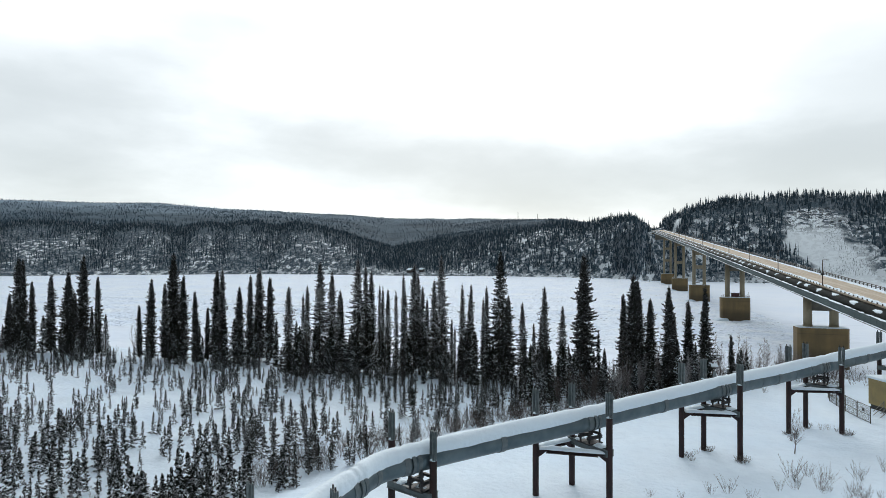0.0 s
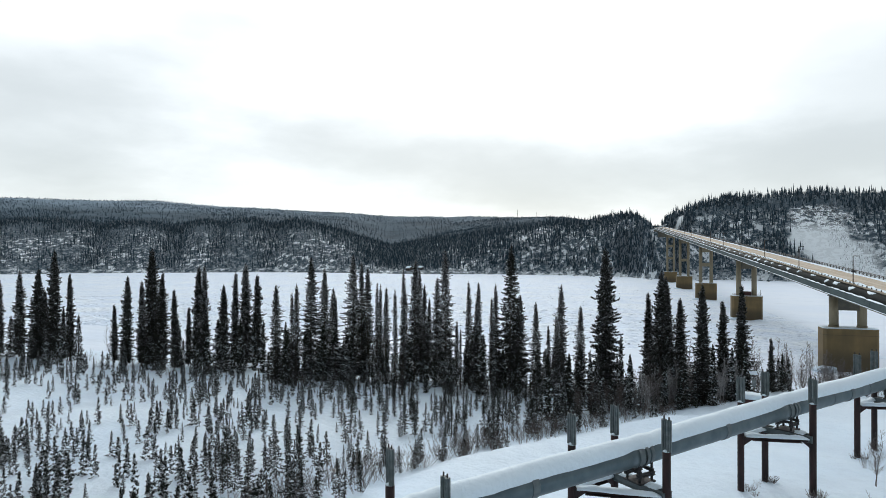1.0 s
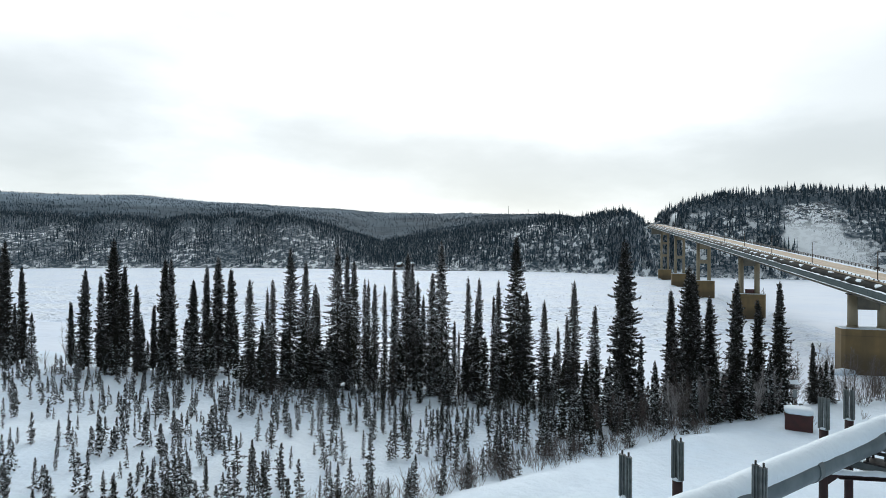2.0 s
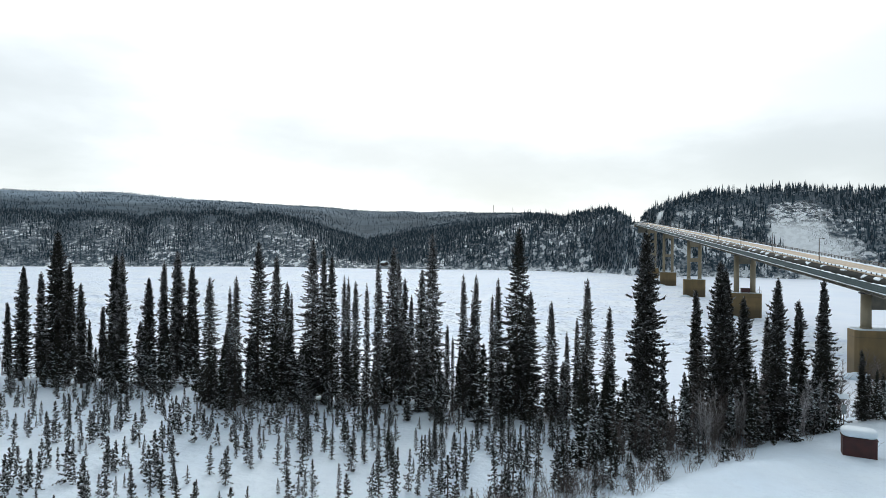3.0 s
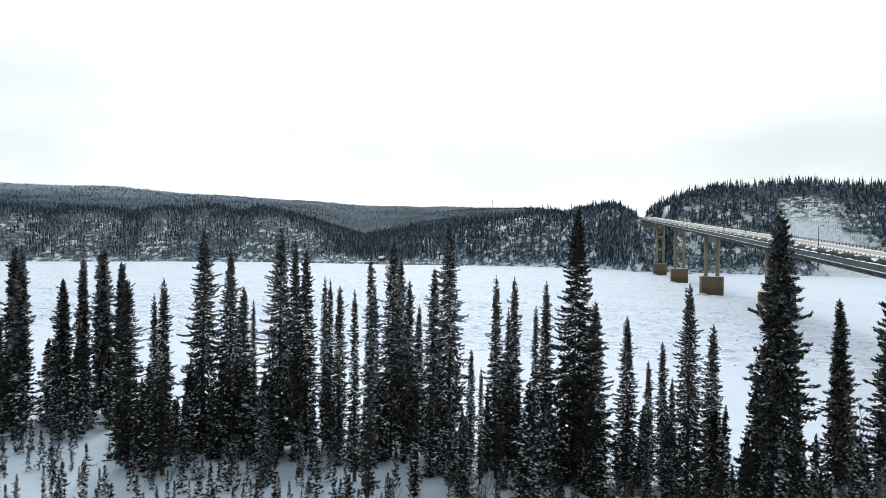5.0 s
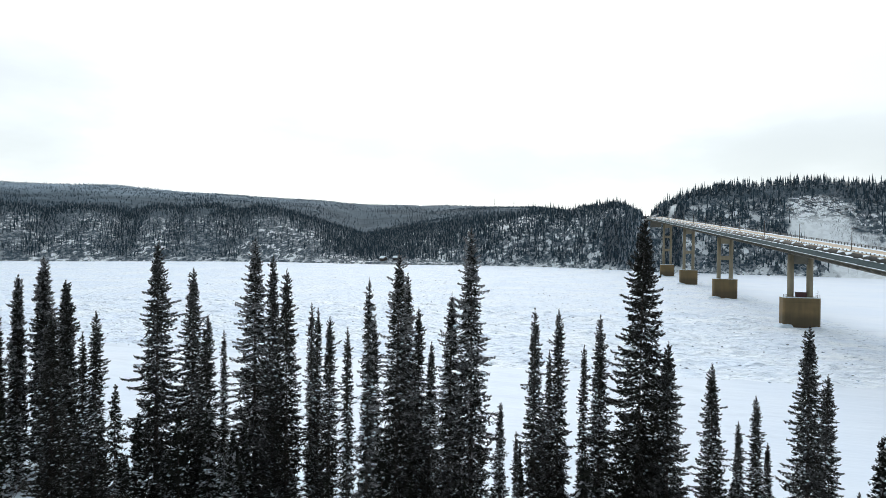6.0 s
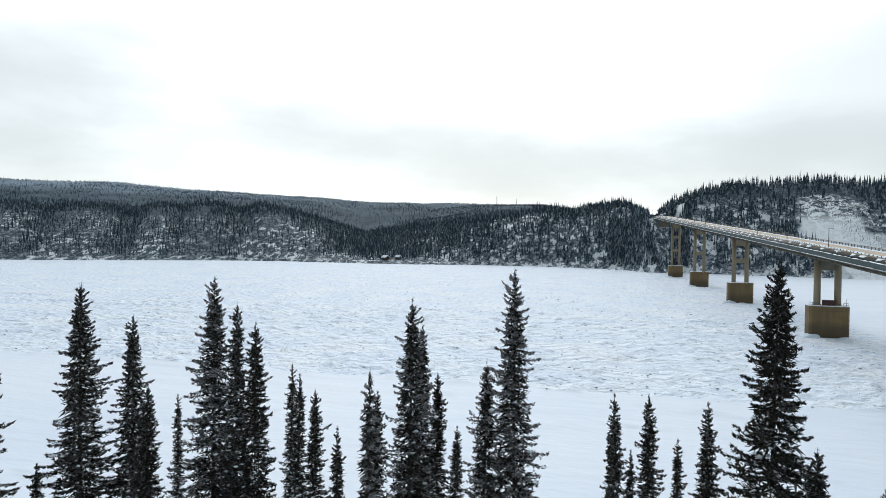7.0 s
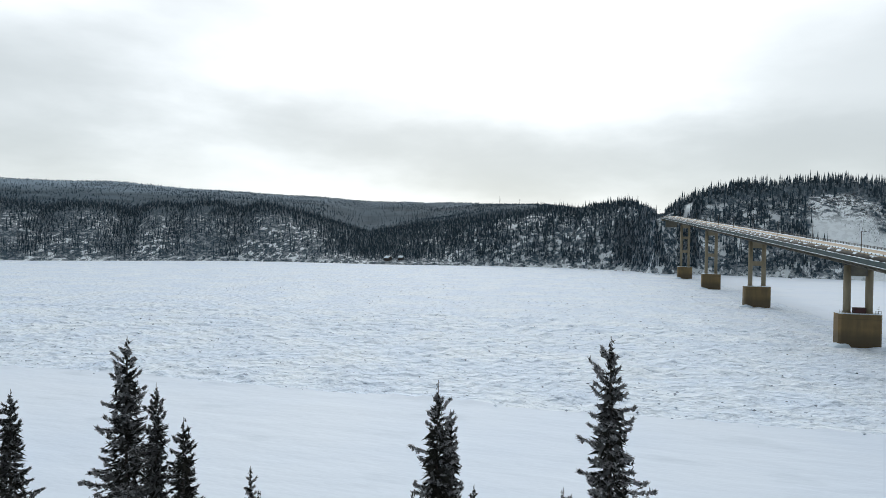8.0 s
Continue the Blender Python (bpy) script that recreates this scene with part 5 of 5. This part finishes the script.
def joined(name, kinds, places, mat_lists, label, category):
    """Many copies of one part baked into a single mesh."""
    vs, fs, off = [], [], 0
    for n, (x, y, z, sx, sz, a) in enumerate(places):
        v, f = kinds[n % len(kinds)]
        c, s = math.cos(a), math.sin(a)
        w = np.empty_like(v)
        w[:, 0], w[:, 1], w[:, 2] = (v[:, 0] * c - v[:, 1] * s) * sx + x, (v[:, 0] * s + v[:, 1] * c) * sx + y, v[:, 2] * sz + z
        vs.append(w)
        fs.append(f + off)
        off += len(v)
    me = mesh_from(name, np.concatenate(vs), np.concatenate(fs), mat_lists)
    return tagged(new(name, me), label, category, kind="stuff")


def arrays(me):
    v = np.empty(len(me.vertices) * 3)
    me.vertices.foreach_get("co", v)
    f = np.empty(len(me.polygons) * 3, dtype=np.int32)
    me.polygons.foreach_get("vertices", f)
    return v.reshape(-1, 3), f.reshape(-1, 3)


rest = [(x, y, ground_at(x, y) - 0.1, t / 3.2 * (0.7 + 0.4 * rnd.random()), t / 3.2, 6.3 * rnd.random()) for x, y, t in spots[300:]]
joined("stunted_spruces", [arrays(k[0]) for k in SMALL_FAR], rest, M_SMALL, "field of stunted young spruces in deep snow", "trees")
joined("stunted_spruce_snow", [arrays(k[2]) for k in SMALL_FAR], rest, M_CAP, "snow clumps on stunted young spruces", "snow")


# ---------------------------------------------------------------- bare shrubs and saplings
def twig(vs, fs, a, b, r0, r1):
    d = (b - a)
    side = d.cross(Vector((0.3, 0.2, 1))).normalized()
    over = d.cross(side).normalized()
    i = len(vs)
    for p, r in ((a, r0), (b, r1)):
        for k in range(3):
            t = 2.0944 * k
            vs.append(tuple(p + r * (math.cos(t) * side + math.sin(t) * over)))
    for k in range(3):
        fs.append((i + k, i + (k + 1) % 3, i + 3 + (k + 1) % 3))
        fs.append((i + k, i + 3 + (k + 1) % 3, i + 3 + k))


def shrub_mesh(seed, tall, stems, spread, twigs, thick=0.014):
    rg = random.Random(seed)
    vs, fs = [], []
    for s in range(stems):
        az = 6.283 * rg.random()
        hgt = tall * (0.55 + 0.45 * rg.random())
        p = Vector((0.15 * spread * math.cos(az), 0.15 * spread * math.sin(az), -0.15))
        d = Vector((spread * math.cos(az) * rg.random(), spread * math.sin(az) * rg.random(), hgt))
        pts = [p + d * (k / 4) + Vector((0.05 * tall * (rg.random() - 0.5), 0.05 * tall * (rg.random() - 0.5), 0)) * (k > 0) for k in range(5)]
        for k in range(4):
            twig(vs, fs, pts[k], pts[k + 1], thick * tall * 0.35 * (1 - k / 4.6) + 0.006, thick * tall * 0.35 * (1 - (k + 1) / 4.6) + 0.006)
        for k in range(twigs):
            u = 0.25 + 0.72 * rg.random()
            i = min(3, int(u * 4))
            q = pts[i].lerp(pts[i + 1], u * 4 - i)
            a2 = 6.283 * rg.random()
            ln = tall * (0.10 + 0.16 * rg.random()) * (1.25 - u)
            e = q + Vector((math.cos(a2) * ln * 0.7, math.sin(a2) * ln * 0.7, ln * (0.5 + 0.5 * rg.random())))
            twig(vs, fs, q, e, 0.005 + 0.0012 * tall, 0.003)
            for _ in range(1):
                a3 = a2 + 1.6 * (rg.random() - 0.5)
                q2 = q.lerp(e, 0.4 + 0.5 * rg.random())
                i0, e2 = len(vs), q2 + Vector((math.cos(a3), math.sin(a3), 0.8)) * ln * 0.45
                wd = Vector((-math.sin(a3), math.cos(a3), 0.3)) * 0.007
                vs += [tuple(q2 - wd), tuple(q2 + wd), tuple(e2)]
                fs.append((i0, i0 + 1, i0 + 2))
    return mesh_from("stems", vs, fs, M_TWIG)


SHRUBS = [shrub_mesh(100 + k, 2.0, 12, 1.1, 7, 0.005) for k in range(4)]
SAPLINGS = [shrub_mesh(120 + k, 7.5, 3, 1.0, 46, 0.014) for k in range(3)]


FROSTED = []
for me in SAPLINGS:
    rimed = me.copy()
    rimed.materials[0] = M_FROST_TWIG
    FROSTED.append(rimed)


def put_shrub(mesh, name, x, y, s, label, category, group):
    t = thing(name, (x, y, ground_at(x, y) - 0.05), label, category, group)
    t.scale, t.rotation_euler = (s, s, s), (0, 0, 6.28 * rnd.random())
    o = new("bare_crown", mesh)
    o.parent = t


for k in range(110):
    # along the edge of the pad, thickest under the row
    u = rnd.random() ** 0.8
    off = 22.5 + 6.5 * rnd.random() - 8.0 * max(0.0, 0.36 - u) / 0.36
    x, y = -51.4 - 0.72 * off + 0.69 * (-42 + 76 * u), -261 + 0.69 * off + 0.72 * (-42 + 76 * u)
    put_shrub(SHRUBS[k % 4], "bare_shrub", x, y, 0.6 + 0.9 * rnd.random(), "leafless grey-brown willow shrub in snow", "shrub", "bare shrubs")
for k in range(46):
    u = rnd.random()
    put_shrub(SHRUBS[k % 4], "bare_shrub", -84 + 24 * u + 5 * rnd.random() - 3.5, -266 + 33 * u + 4 * rnd.random(), 1.0 + 0.8 * rnd.random(), "leafless grey-brown willow shrub in snow", "shrub", "bare shrubs")
for k in range(60):
    x, y = -185 + 160 * rnd.random(), -218 + 12 * rnd.random()
    put_shrub(SHRUBS[k % 4], "bare_shrub", x, y, 0.7 + 0.9 * rnd.random(), "leafless grey-brown willow shrub in snow", "shrub", "bare shrubs")
for k in range(46):
    x, y = -34 + 24 * rnd.random(), -207 + 10 * rnd.random()
    put_shrub(SHRUBS[k % 4], "bare_shrub", x, y, 1.0 + 1.0 * rnd.random(), "leafless grey-brown willow shrub in snow", "shrub", "bare shrubs")
for k, (x, y, s) in enumerate(((-29.9, -239.0, 0.8), (-29.2, -236.5, 0.6), (-27.5, -233.8, 0.6), (-33.4, -252.3, 1.3), (-30.6, -252.6, 1.0), (-31.8, -251.2, 0.9), (-27.4, -250.4, 0.9), (-39.7, -257.4, 1.0), (-41.2, -258.0, 0.7),
                              (-46.4, -260.2, 0.5), (-38.2, -259.0, 0.7), (-41.0, -247.5, 0.4), (-25.2, -233.0, 0.6), (-24.4, -232.6, 0.5), (-35.2, -255.6, 0.7), (-43.8, -259.9, 0.5))):
    put_shrub(SHRUBS[k % 4], "bare_shrub", x, y, s, "leafless grey-brown willow shrub in snow", "shrub", "bare shrubs")
for k in range(46):
    u = rnd.random()
    x, y = -60 + 24 * u + 2 * rnd.random(), -225 + 16 * u + 5 * rnd.random()
    put_shrub(SAPLINGS[k % 3], "birch_sapling", x, y, 0.45 + 0.5 * rnd.random(), "slender leafless birch sapling beside the spruces", "tree", "bare birches")
for k in range(20):
    x, y = -33 + 17 * rnd.random(), -206 + 7 * rnd.random()
    put_shrub(SAPLINGS[k % 3], "birch_sapling", x, y, 0.5 + 0.55 * rnd.random(), "slender leafless birch sapling beside the spruces", "tree", "bare birches")
for k in range(16):
    x, y = -35 + 11 * rnd.random(), -257 + 9 * rnd.random()
    put_shrub(SHRUBS[k % 4], "bare_shrub", x, y, 0.5 + 0.6 * rnd.random(), "leafless grey-brown willow shrub in snow", "shrub", "bare shrubs")
# dry grass round the feet of the pipe supports
GRASS = [shrub_mesh(140 + k, 0.7, 26, 0.5, 1, 0.004) for k in range(2)]
for bent in BENTS[1:3]:
    for n, (x, y, _) in enumerate(bent):
        for k in range(4):
            a = 6.28 * rnd.random()
            put_shrub(GRASS[k % 2], "grass_tuft", x + (0.4 + 0.9 * rnd.random()) * math.cos(a), y + (0.4 + 0.9 * rnd.random()) * math.sin(a), 0.7 + 0.7 * rnd.random(), "dry grass tuft standing out of snow", "grass", "grass tufts")
for k, (x, y, s) in enumerate(((-46.9, -207.2, 1.45), (-42.9, -206.4, 1.5), (-42.2, -208.9, 1.35), (-38.9, -207.0, 1.3), (-32.9, -206.6, 1.5), (-31.9, -205.2, 1.3), (-28.2, -204.6, 1.35), (-25.6, -203.9, 1.2))):
    put_shrub(SAPLINGS[k % 3], "birch_tree", x, y, s, "tall thin leafless birch among dark spruces", "tree", "bare birches")
for k in range(20):
    u = rnd.random()
    put_shrub(FROSTED[k % 3], "birch_sapling", -50 + 13 * u + 2 * rnd.random(), -217.5 + 6 * u + 3.5 * rnd.random(), 0.75 + 0.55 * rnd.random(), "slender leafless birch sapling white with hoar frost", "tree", "bare birches")
put_shrub(SAPLINGS[0], "birch_sapling", -31.2, -244.5, 0.85, "slender leafless birch sapling on the snowy pad", "tree", "bare birches")
for k, (x, y, s) in enumerate(((-29.0, -203.5, 1.15), (-27.0, -202.0, 1.25), (-24.5, -203.0, 1.1), (-33.0, -205.0, 1.1), (-42.0, -207.0, 1.3), (-41.2, -207.6, 1.2), (-46.2, -213.5, 0.9), (-47.5, -214.5, 1.0), (-48.6, -215.2, 0.85), (-45.0, -213.0, 0.95),
                              (-50.5, -217.0, 0.8), (-43.9, -211.6, 0.9), (-31.5, -203.0, 0.9), (-22.0, -204.0, 0.9), (-36.2, -206.0, 0.9), (-52.0, -219.0, 0.8), (-53.5, -220.5, 0.75), (-49.0, -216.5, 0.9), (-46.8, -212.6, 1.0), (-55.2, -222.0, 0.7), (-47.9, -216.8, 0.7), (-44.6, -214.6, 0.75), (-113.0, -209.0, 1.0), (-131.5, -207.5, 1.3), (-150.5, -208.0, 1.2))):
    put_shrub(SAPLINGS[k % 3], "birch_sapling", x, y, s, "slender leafless birch sapling beside the spruces", "tree", "bare birches")


def build_fallen_log():
    """A dead trunk leaning out of the snow at the foot of the row, with a broken bough and snow along it."""
    a, b = Vector((-111.4, -211.6, 0.0)), Vector((-109.2, -208.3, 0.0))
    g = ground_at(a.x, a.y)
    t = thing("fallen_log", (a.x, a.y, g), "dark fallen log with snow along it under the spruces", "log")
    d = b - a
    bm = bmesh.new()
    tube(bm, [(0, 0, -0.1), d * 0.4 + Vector((0, 0, 0.28)), d * 0.75 + Vector((0, 0, 0.55)), d + Vector((0, 0, 0.95))], [0.24, 0.21, 0.17, 0.10], 10)
    log = part("trunk", bm, M_BARK, t, "", True)
    bm = bmesh.new()
    tube(bm, [d * 0.6 + Vector((0, 0, 0.42)), d * 0.7 + Vector((0.1, -0.5, 0.7))], [0.07, 0.03], 6)
    part("bough", bm, M_BARK, log)
    bm = bmesh.new()
    snow_bar(bm, d * 0.05 + Vector((0, 0, 0.14)), d * 0.7 + Vector((0, 0, 0.64)), 0.30, 0.12, random.Random(3))
    part("snow", bm, M_CAP, t, "", True)


build_fallen_log()


# ---------------------------------------------------------------- woods on the far slopes
def cone_tree(seed, tiers=3, sides=4):
    rg = np.random.default_rng(seed)
    v, f = [], []
    for t in range(tiers):
        h0 = 0.06 + 0.82 * t / tiers
        r = 1.0 * (1 - h0) ** 0.6 + 0.04
        i = len(v)
        v.append((0, 0, h0 + 1.25 / tiers if t < tiers - 1 else 1.0))
        for s in range(sides):
            a = 2 * math.pi * (s + 0.5 * (t % 2)) / sides
            q = r * (0.5 + 0.7 * rg.random())
            v.append((q * math.cos(a), q * math.sin(a), h0 - 0.05 * rg.random()))
        f += [(i, i + 1 + s, i + 1 + (s + 1) % sides) for s in range(sides)]
    return np.array(v, float), np.array(f)


def bare_tree(seed, spikes=6):
    rg = np.random.default_rng(seed)
    v, f = [], []
    for s in range(spikes):
        a, sp, h = 6.283 * rg.random(), 0.10 + 0.42 * rg.random(), 0.6 + 0.4 * rg.random()
        b = a + 1.57
        w = 0.06 + 0.06 * rg.random()
        i = len(v)
        z0 = 0.0 if s < 3 else 0.3
        v += [(w * math.cos(b), w * math.sin(b), z0), (-w * math.cos(b), -w * math.sin(b), z0), (sp * math.cos(a), sp * math.sin(a), h), ]
        f.append((i, i + 1, i + 2))
    return np.array(v, float), np.array(f)


def scatter(n, seed, rmin, rmax, bmin, bmax, power=1.0):
    """Places on the far slopes by bearing and distance behind the shore."""
    rg = np.random.default_rng(seed)
    b = bmin + (bmax - bmin) * rg.random(n)
    shore = np.interp(b, VAL[:, 0], VAL[:, 1])
    r = shore + rmin + (rmax - rmin) * rg.random(n) ** power
    x, y = HUB[0] + r * np.sin(np.radians(b)), HUB[1] + r * np.cos(np.radians(b))
    return x, y, b, r, rg


def build_far_woods():
    # dark spruce: closed stands along the crests and in the clefts, strips down the slopes, dense on the low bluff
    x, y, b, r, rg = scatter(46000, 31, 1, 560, -66, 34)
    z = far_height(x, y)
    b, t1, t2 = slope_place(x, y)
    n1, n2, n3 = fbm(x, y, 150, 3, 20.0), fbm(x, y, 38, 3, 23.0), fbm(x * 1.6, y, 60, 3, 27.0)
    west = step(b, -11, -14)
    crest = step(t1 + 0.34 * n1 + 0.22 * n3, 0.46, 0.66) * step(t2, 0.20 + 0.16 * n3, 0.05 + 0.16 * n3)
    valley = step(b, -27, -23) * step(b, -10, -14) * step(t1 + 0.3 * n1, 0.0, 0.2)
    cleft = np.clip(sum(np.exp(-((b - b0 - 1.2 * t1) / w) ** 2) for b0, w, d in GULLIES), 0, 1)
    west_dark = np.clip(np.maximum(np.maximum(0.92 * crest, 0.85 * valley), 0.75 * cleft * (t2 < 0.1)) + 0.30 * step(n3, -0.05, 0.2) + 0.13 + 0.4 * step(n1 + 0.5 * n2, 0.05, 0.25) * (t2 > 0.05), 0, 1)
    east_dark = np.clip(0.74 + 0.7 * n2 + 0.5 * n3, 0.08, 1)
    frosty_top = step(b, 12, 15) * step(t1, 0.55, 0.8)
    dark = west * west_dark + (1 - west) * east_dark * (1 - 0.62 * frosty_top)
    dark = dark * step(z, 3, 9) * (1 - open_slope(x, y, b, z)) * (z > 2.6)
    k = np.flatnonzero(rg.random(len(x)) < dark * 0.86)
    east = 1 - west
    hts = (7.0 + 6.0 * rg.random(len(x))) * (1 + 0.18 * east) * np.where(rg.random(len(x)) < 0.14, 1.4, 1)
    places = [(x[i], y[i], z[i] - 0.5, (0.75 + 0.55 * rg.random()) * (1 + 0.35 * east[i]), hts[i], 6.28 * rg.random()) for i in k]
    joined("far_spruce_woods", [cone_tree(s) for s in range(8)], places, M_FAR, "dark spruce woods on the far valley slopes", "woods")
    # tall spruces standing out along the skyline of both bluffs
    x, y, b, r, rg = scatter(2600, 39, 60, 260, -9, 26)
    z = far_height(x, y)
    b, t1, t2 = slope_place(x, y)
    k = np.flatnonzero((t1 > 0.72) & (t2 < 0.03) & (np.abs(b - 6.3) > 1.6) & (rg.random(len(x)) < np.clip(0.22 + 1.0 * fbm(x, y, 24, 3, 71.0), 0.03, 1)))
    places = [(x[i], y[i], z[i] - 0.5, 1.5 + 0.7 * rg.random(), 9 + 8 * rg.random() ** 1.5, 6.28 * rg.random()) for i in k]
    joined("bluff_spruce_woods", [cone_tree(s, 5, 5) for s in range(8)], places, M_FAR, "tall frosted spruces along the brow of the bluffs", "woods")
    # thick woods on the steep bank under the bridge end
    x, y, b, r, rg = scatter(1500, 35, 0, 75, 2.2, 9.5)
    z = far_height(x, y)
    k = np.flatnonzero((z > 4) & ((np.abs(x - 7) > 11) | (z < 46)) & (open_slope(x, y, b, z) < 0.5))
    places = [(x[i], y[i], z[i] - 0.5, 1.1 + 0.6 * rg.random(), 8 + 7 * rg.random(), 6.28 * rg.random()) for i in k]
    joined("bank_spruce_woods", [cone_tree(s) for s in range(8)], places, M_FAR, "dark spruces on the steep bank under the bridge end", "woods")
    # leafless woods on the open parts of the slopes
    x, y, b, r, rg = scatter(52000, 33, 0, 480, -66, 34)
    z = far_height(x, y)
    b, t1, t2 = slope_place(x, y)
    n1, n2 = fbm(x, y, 150, 3, 20.0), fbm(x, y, 30, 3, 29.0)
    west = step(b, -11, -14)
    crest = step(t1 + 0.34 * n1, 0.46, 0.66) * step(t2, 0.13 + 0.12 * n1, 0.06 + 0.12 * n1)
    pale = west * (0.80 - 0.72 * crest + 0.5 * n2) + (1 - west) * (0.12 + 0.9 * step(b, 11, 14) * step(t1, 0.5, 0.75) + 0.4 * n2 * step(b, 9, 12))
    pale = np.clip(pale + 0.5 * step(z, 9, 5), 0.02, 1) * (1 - 0.93 * open_slope(x, y, b, z)) * (z > 1.5)
    k = np.flatnonzero(rg.random(len(x)) < pale * 0.8)
    places = [(x[i], y[i], z[i] - 0.3, 0.9 + 0.8 * rg.random(), (4.0 if z[i] < 8 else 6.0) + 3.5 * rg.random(), 6.28 * rg.random()) for i in k]
    joined("far_birch_woods", [bare_tree(s) for s in range(8)], places, M_FARTWIG, "grey leafless birch woods on the far valley slopes", "woods")
    # the uplands behind, paler towards the top: frost together with painted haze
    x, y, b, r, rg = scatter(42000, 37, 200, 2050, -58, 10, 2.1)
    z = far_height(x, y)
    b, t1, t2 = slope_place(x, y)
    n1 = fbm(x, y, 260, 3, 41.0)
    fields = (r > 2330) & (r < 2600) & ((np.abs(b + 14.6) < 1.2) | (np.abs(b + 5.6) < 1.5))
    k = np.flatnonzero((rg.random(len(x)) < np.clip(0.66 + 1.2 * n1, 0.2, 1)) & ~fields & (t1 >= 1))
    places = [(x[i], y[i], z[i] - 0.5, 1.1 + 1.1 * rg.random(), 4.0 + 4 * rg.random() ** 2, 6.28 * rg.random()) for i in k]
    joined("upland_woods", [cone_tree(s, 2, 4) for s in range(5)], places, M_UPLAND, "distant frosted spruce woods on the upland, haze put into their colour", "woods")


build_far_woods()


def build_rocks():
    x, y, b, r, rg = scatter(5200, 51, 30, 190, 16.5, 24)
    z = far_height(x, y)
    k = np.flatnonzero((z > 62) & (z < 94) & (open_slope(x, y, b, z) > 0.5) & (b > 15) & (fbm(x, y, 16, 3, 60.0) > 0.08))
    places = np.stack([x[k], y[k], z[k]], -1)
    v, f = lumps(rg, places, 0.6)
    me = mesh_from("rock_outcrops", v, f, M_ROCK)
    tagged(new("rock_outcrops", me), "dark broken rock showing through a snowy bluff", "rocks", kind="stuff")


build_rocks()


def build_slope_brush():
    x, y, b, r, rg = scatter(9000, 57, 8, 190, 14.5, 25)
    z = far_height(x, y)
    k = np.flatnonzero((z > 6) & (z < 92) & (rg.random(len(x)) < np.clip(-0.12 + 1.2 * fbm(x, y, 24, 3, 63.0) + 0.45 * step(z, 60, 85) + 0.7 * step(b, 20.3, 22.5) + 0.4 * step(z, 34, 16), 0.01, 1)))
    places = [(x[i], y[i], z[i] - 0.2, 0.6 + 0.6 * rg.random(), 1.2 + 3.2 * rg.random() ** 2, 6.28 * rg.random()) for i in k]
    joined("slope_brush", [bare_tree(s + 20) for s in range(8)], places, M_FARTWIG, "sparse leafless brush on the open snow slope", "brush")


build_slope_brush()


def build_driftwood():
    rg = random.Random(8)
    for k in range(16):
        x = -140 + 260 * rg.random()
        b = math.degrees(math.atan2(x - HUB[0], 760))
        sh = float(np.interp(b, VAL[:, 0], VAL[:, 1]))
        y = HUB[1] + math.sqrt(max(1, (sh - 14 - 22 * rg.random()) ** 2 - (x - HUB[0]) ** 2))
        ln, a = 3 + 5 * rg.random(), 6.28 * rg.random()
        bm = bmesh.new()
        tube(bm, [(-ln / 2 * math.cos(a), -ln / 2 * math.sin(a), 0.1), (0, 0, 0.35), (ln / 2 * math.cos(a), ln / 2 * math.sin(a), 0.5 + 0.6 * rg.random())], [0.35, 0.28, 0.12], 6)
        o = part("drift_log", bm, M_BARK, None)
        o.location = (x, y, 0.0)
        tagged(o, "dark drift log lying on the far river ice", "log", "drift logs")


build_driftwood()


def build_cabin(x, y, w, d, h, turn):
    t = thing("cabin", (x, y, ground_at(x, y)), "small dark log cabin with a snowy roof on the far shore", "cabin", "far shore cabins")
    t.rotation_euler = (0, 0, turn)
    bm = bmesh.new()
    prism(bm, [(-w / 2, -1), (w / 2, -1), (w / 2, h), (0, h + w * 0.28), (-w / 2, h)], -d / 2, d / 2)
    part("wall", bm, M_BARK, t)
    for s in (-1, 1):
        bm = bmesh.new()
        prism(bm, [(0, h + w * 0.28 + 0.02), (s * (w / 2 + 0.6), h - 0.3), (s * (w / 2 + 0.6), h + 0.3), (0, h + w * 0.28 + 0.7)], -d / 2 - 0.6, d / 2 + 0.6)
        part("roof", bm, M_CAP, t, "snow-covered roof slope")
    bm = bmesh.new()
    box(bm, -0.6, 0.6, -d / 2 - 0.05, -d / 2 + 0.1, 0.2, 2.2)
    part("door", bm, M_DARK, t)


build_cabin(-348, 548, 9, 7, 3.2, radians(70))
build_cabin(-331, 552, 7, 6, 3.0, radians(85))


def build_mast(x, y, tall):
    t = thing("radio_mast", (x, y, ground_at(x, y)), "thin grey lattice mast on the skyline", "mast", "radio masts")
    for k in range(3):
        a = 2.094 * k
        bm = bmesh.new()
        tube(bm, [(1.6 * math.cos(a), 1.6 * math.sin(a), -2), (0.5 * math.cos(a), 0.5 * math.sin(a), tall)], 0.35, 4)
        part("leg", bm, M_RAIL, t)
    bm = bmesh.new()
    n = 12
    for i in range(n):
        for k in range(3):
            a, c = 2.094 * k, 2.094 * (k + 1)
            r0, r1 = 1.6 - 1.1 * i / n, 1.6 - 1.1 * (i + 1) / n
            tube(bm, [(r0 * math.cos(a), r0 * math.sin(a), tall * i / n), (r1 * math.cos(c), r1 * math.sin(c), tall * (i + 1) / n)], 0.12, 3)
    part("lattice", bm, M_RAIL, t)


build_mast(-452, 2290, 38)
build_mast(-372, 2330, 30)
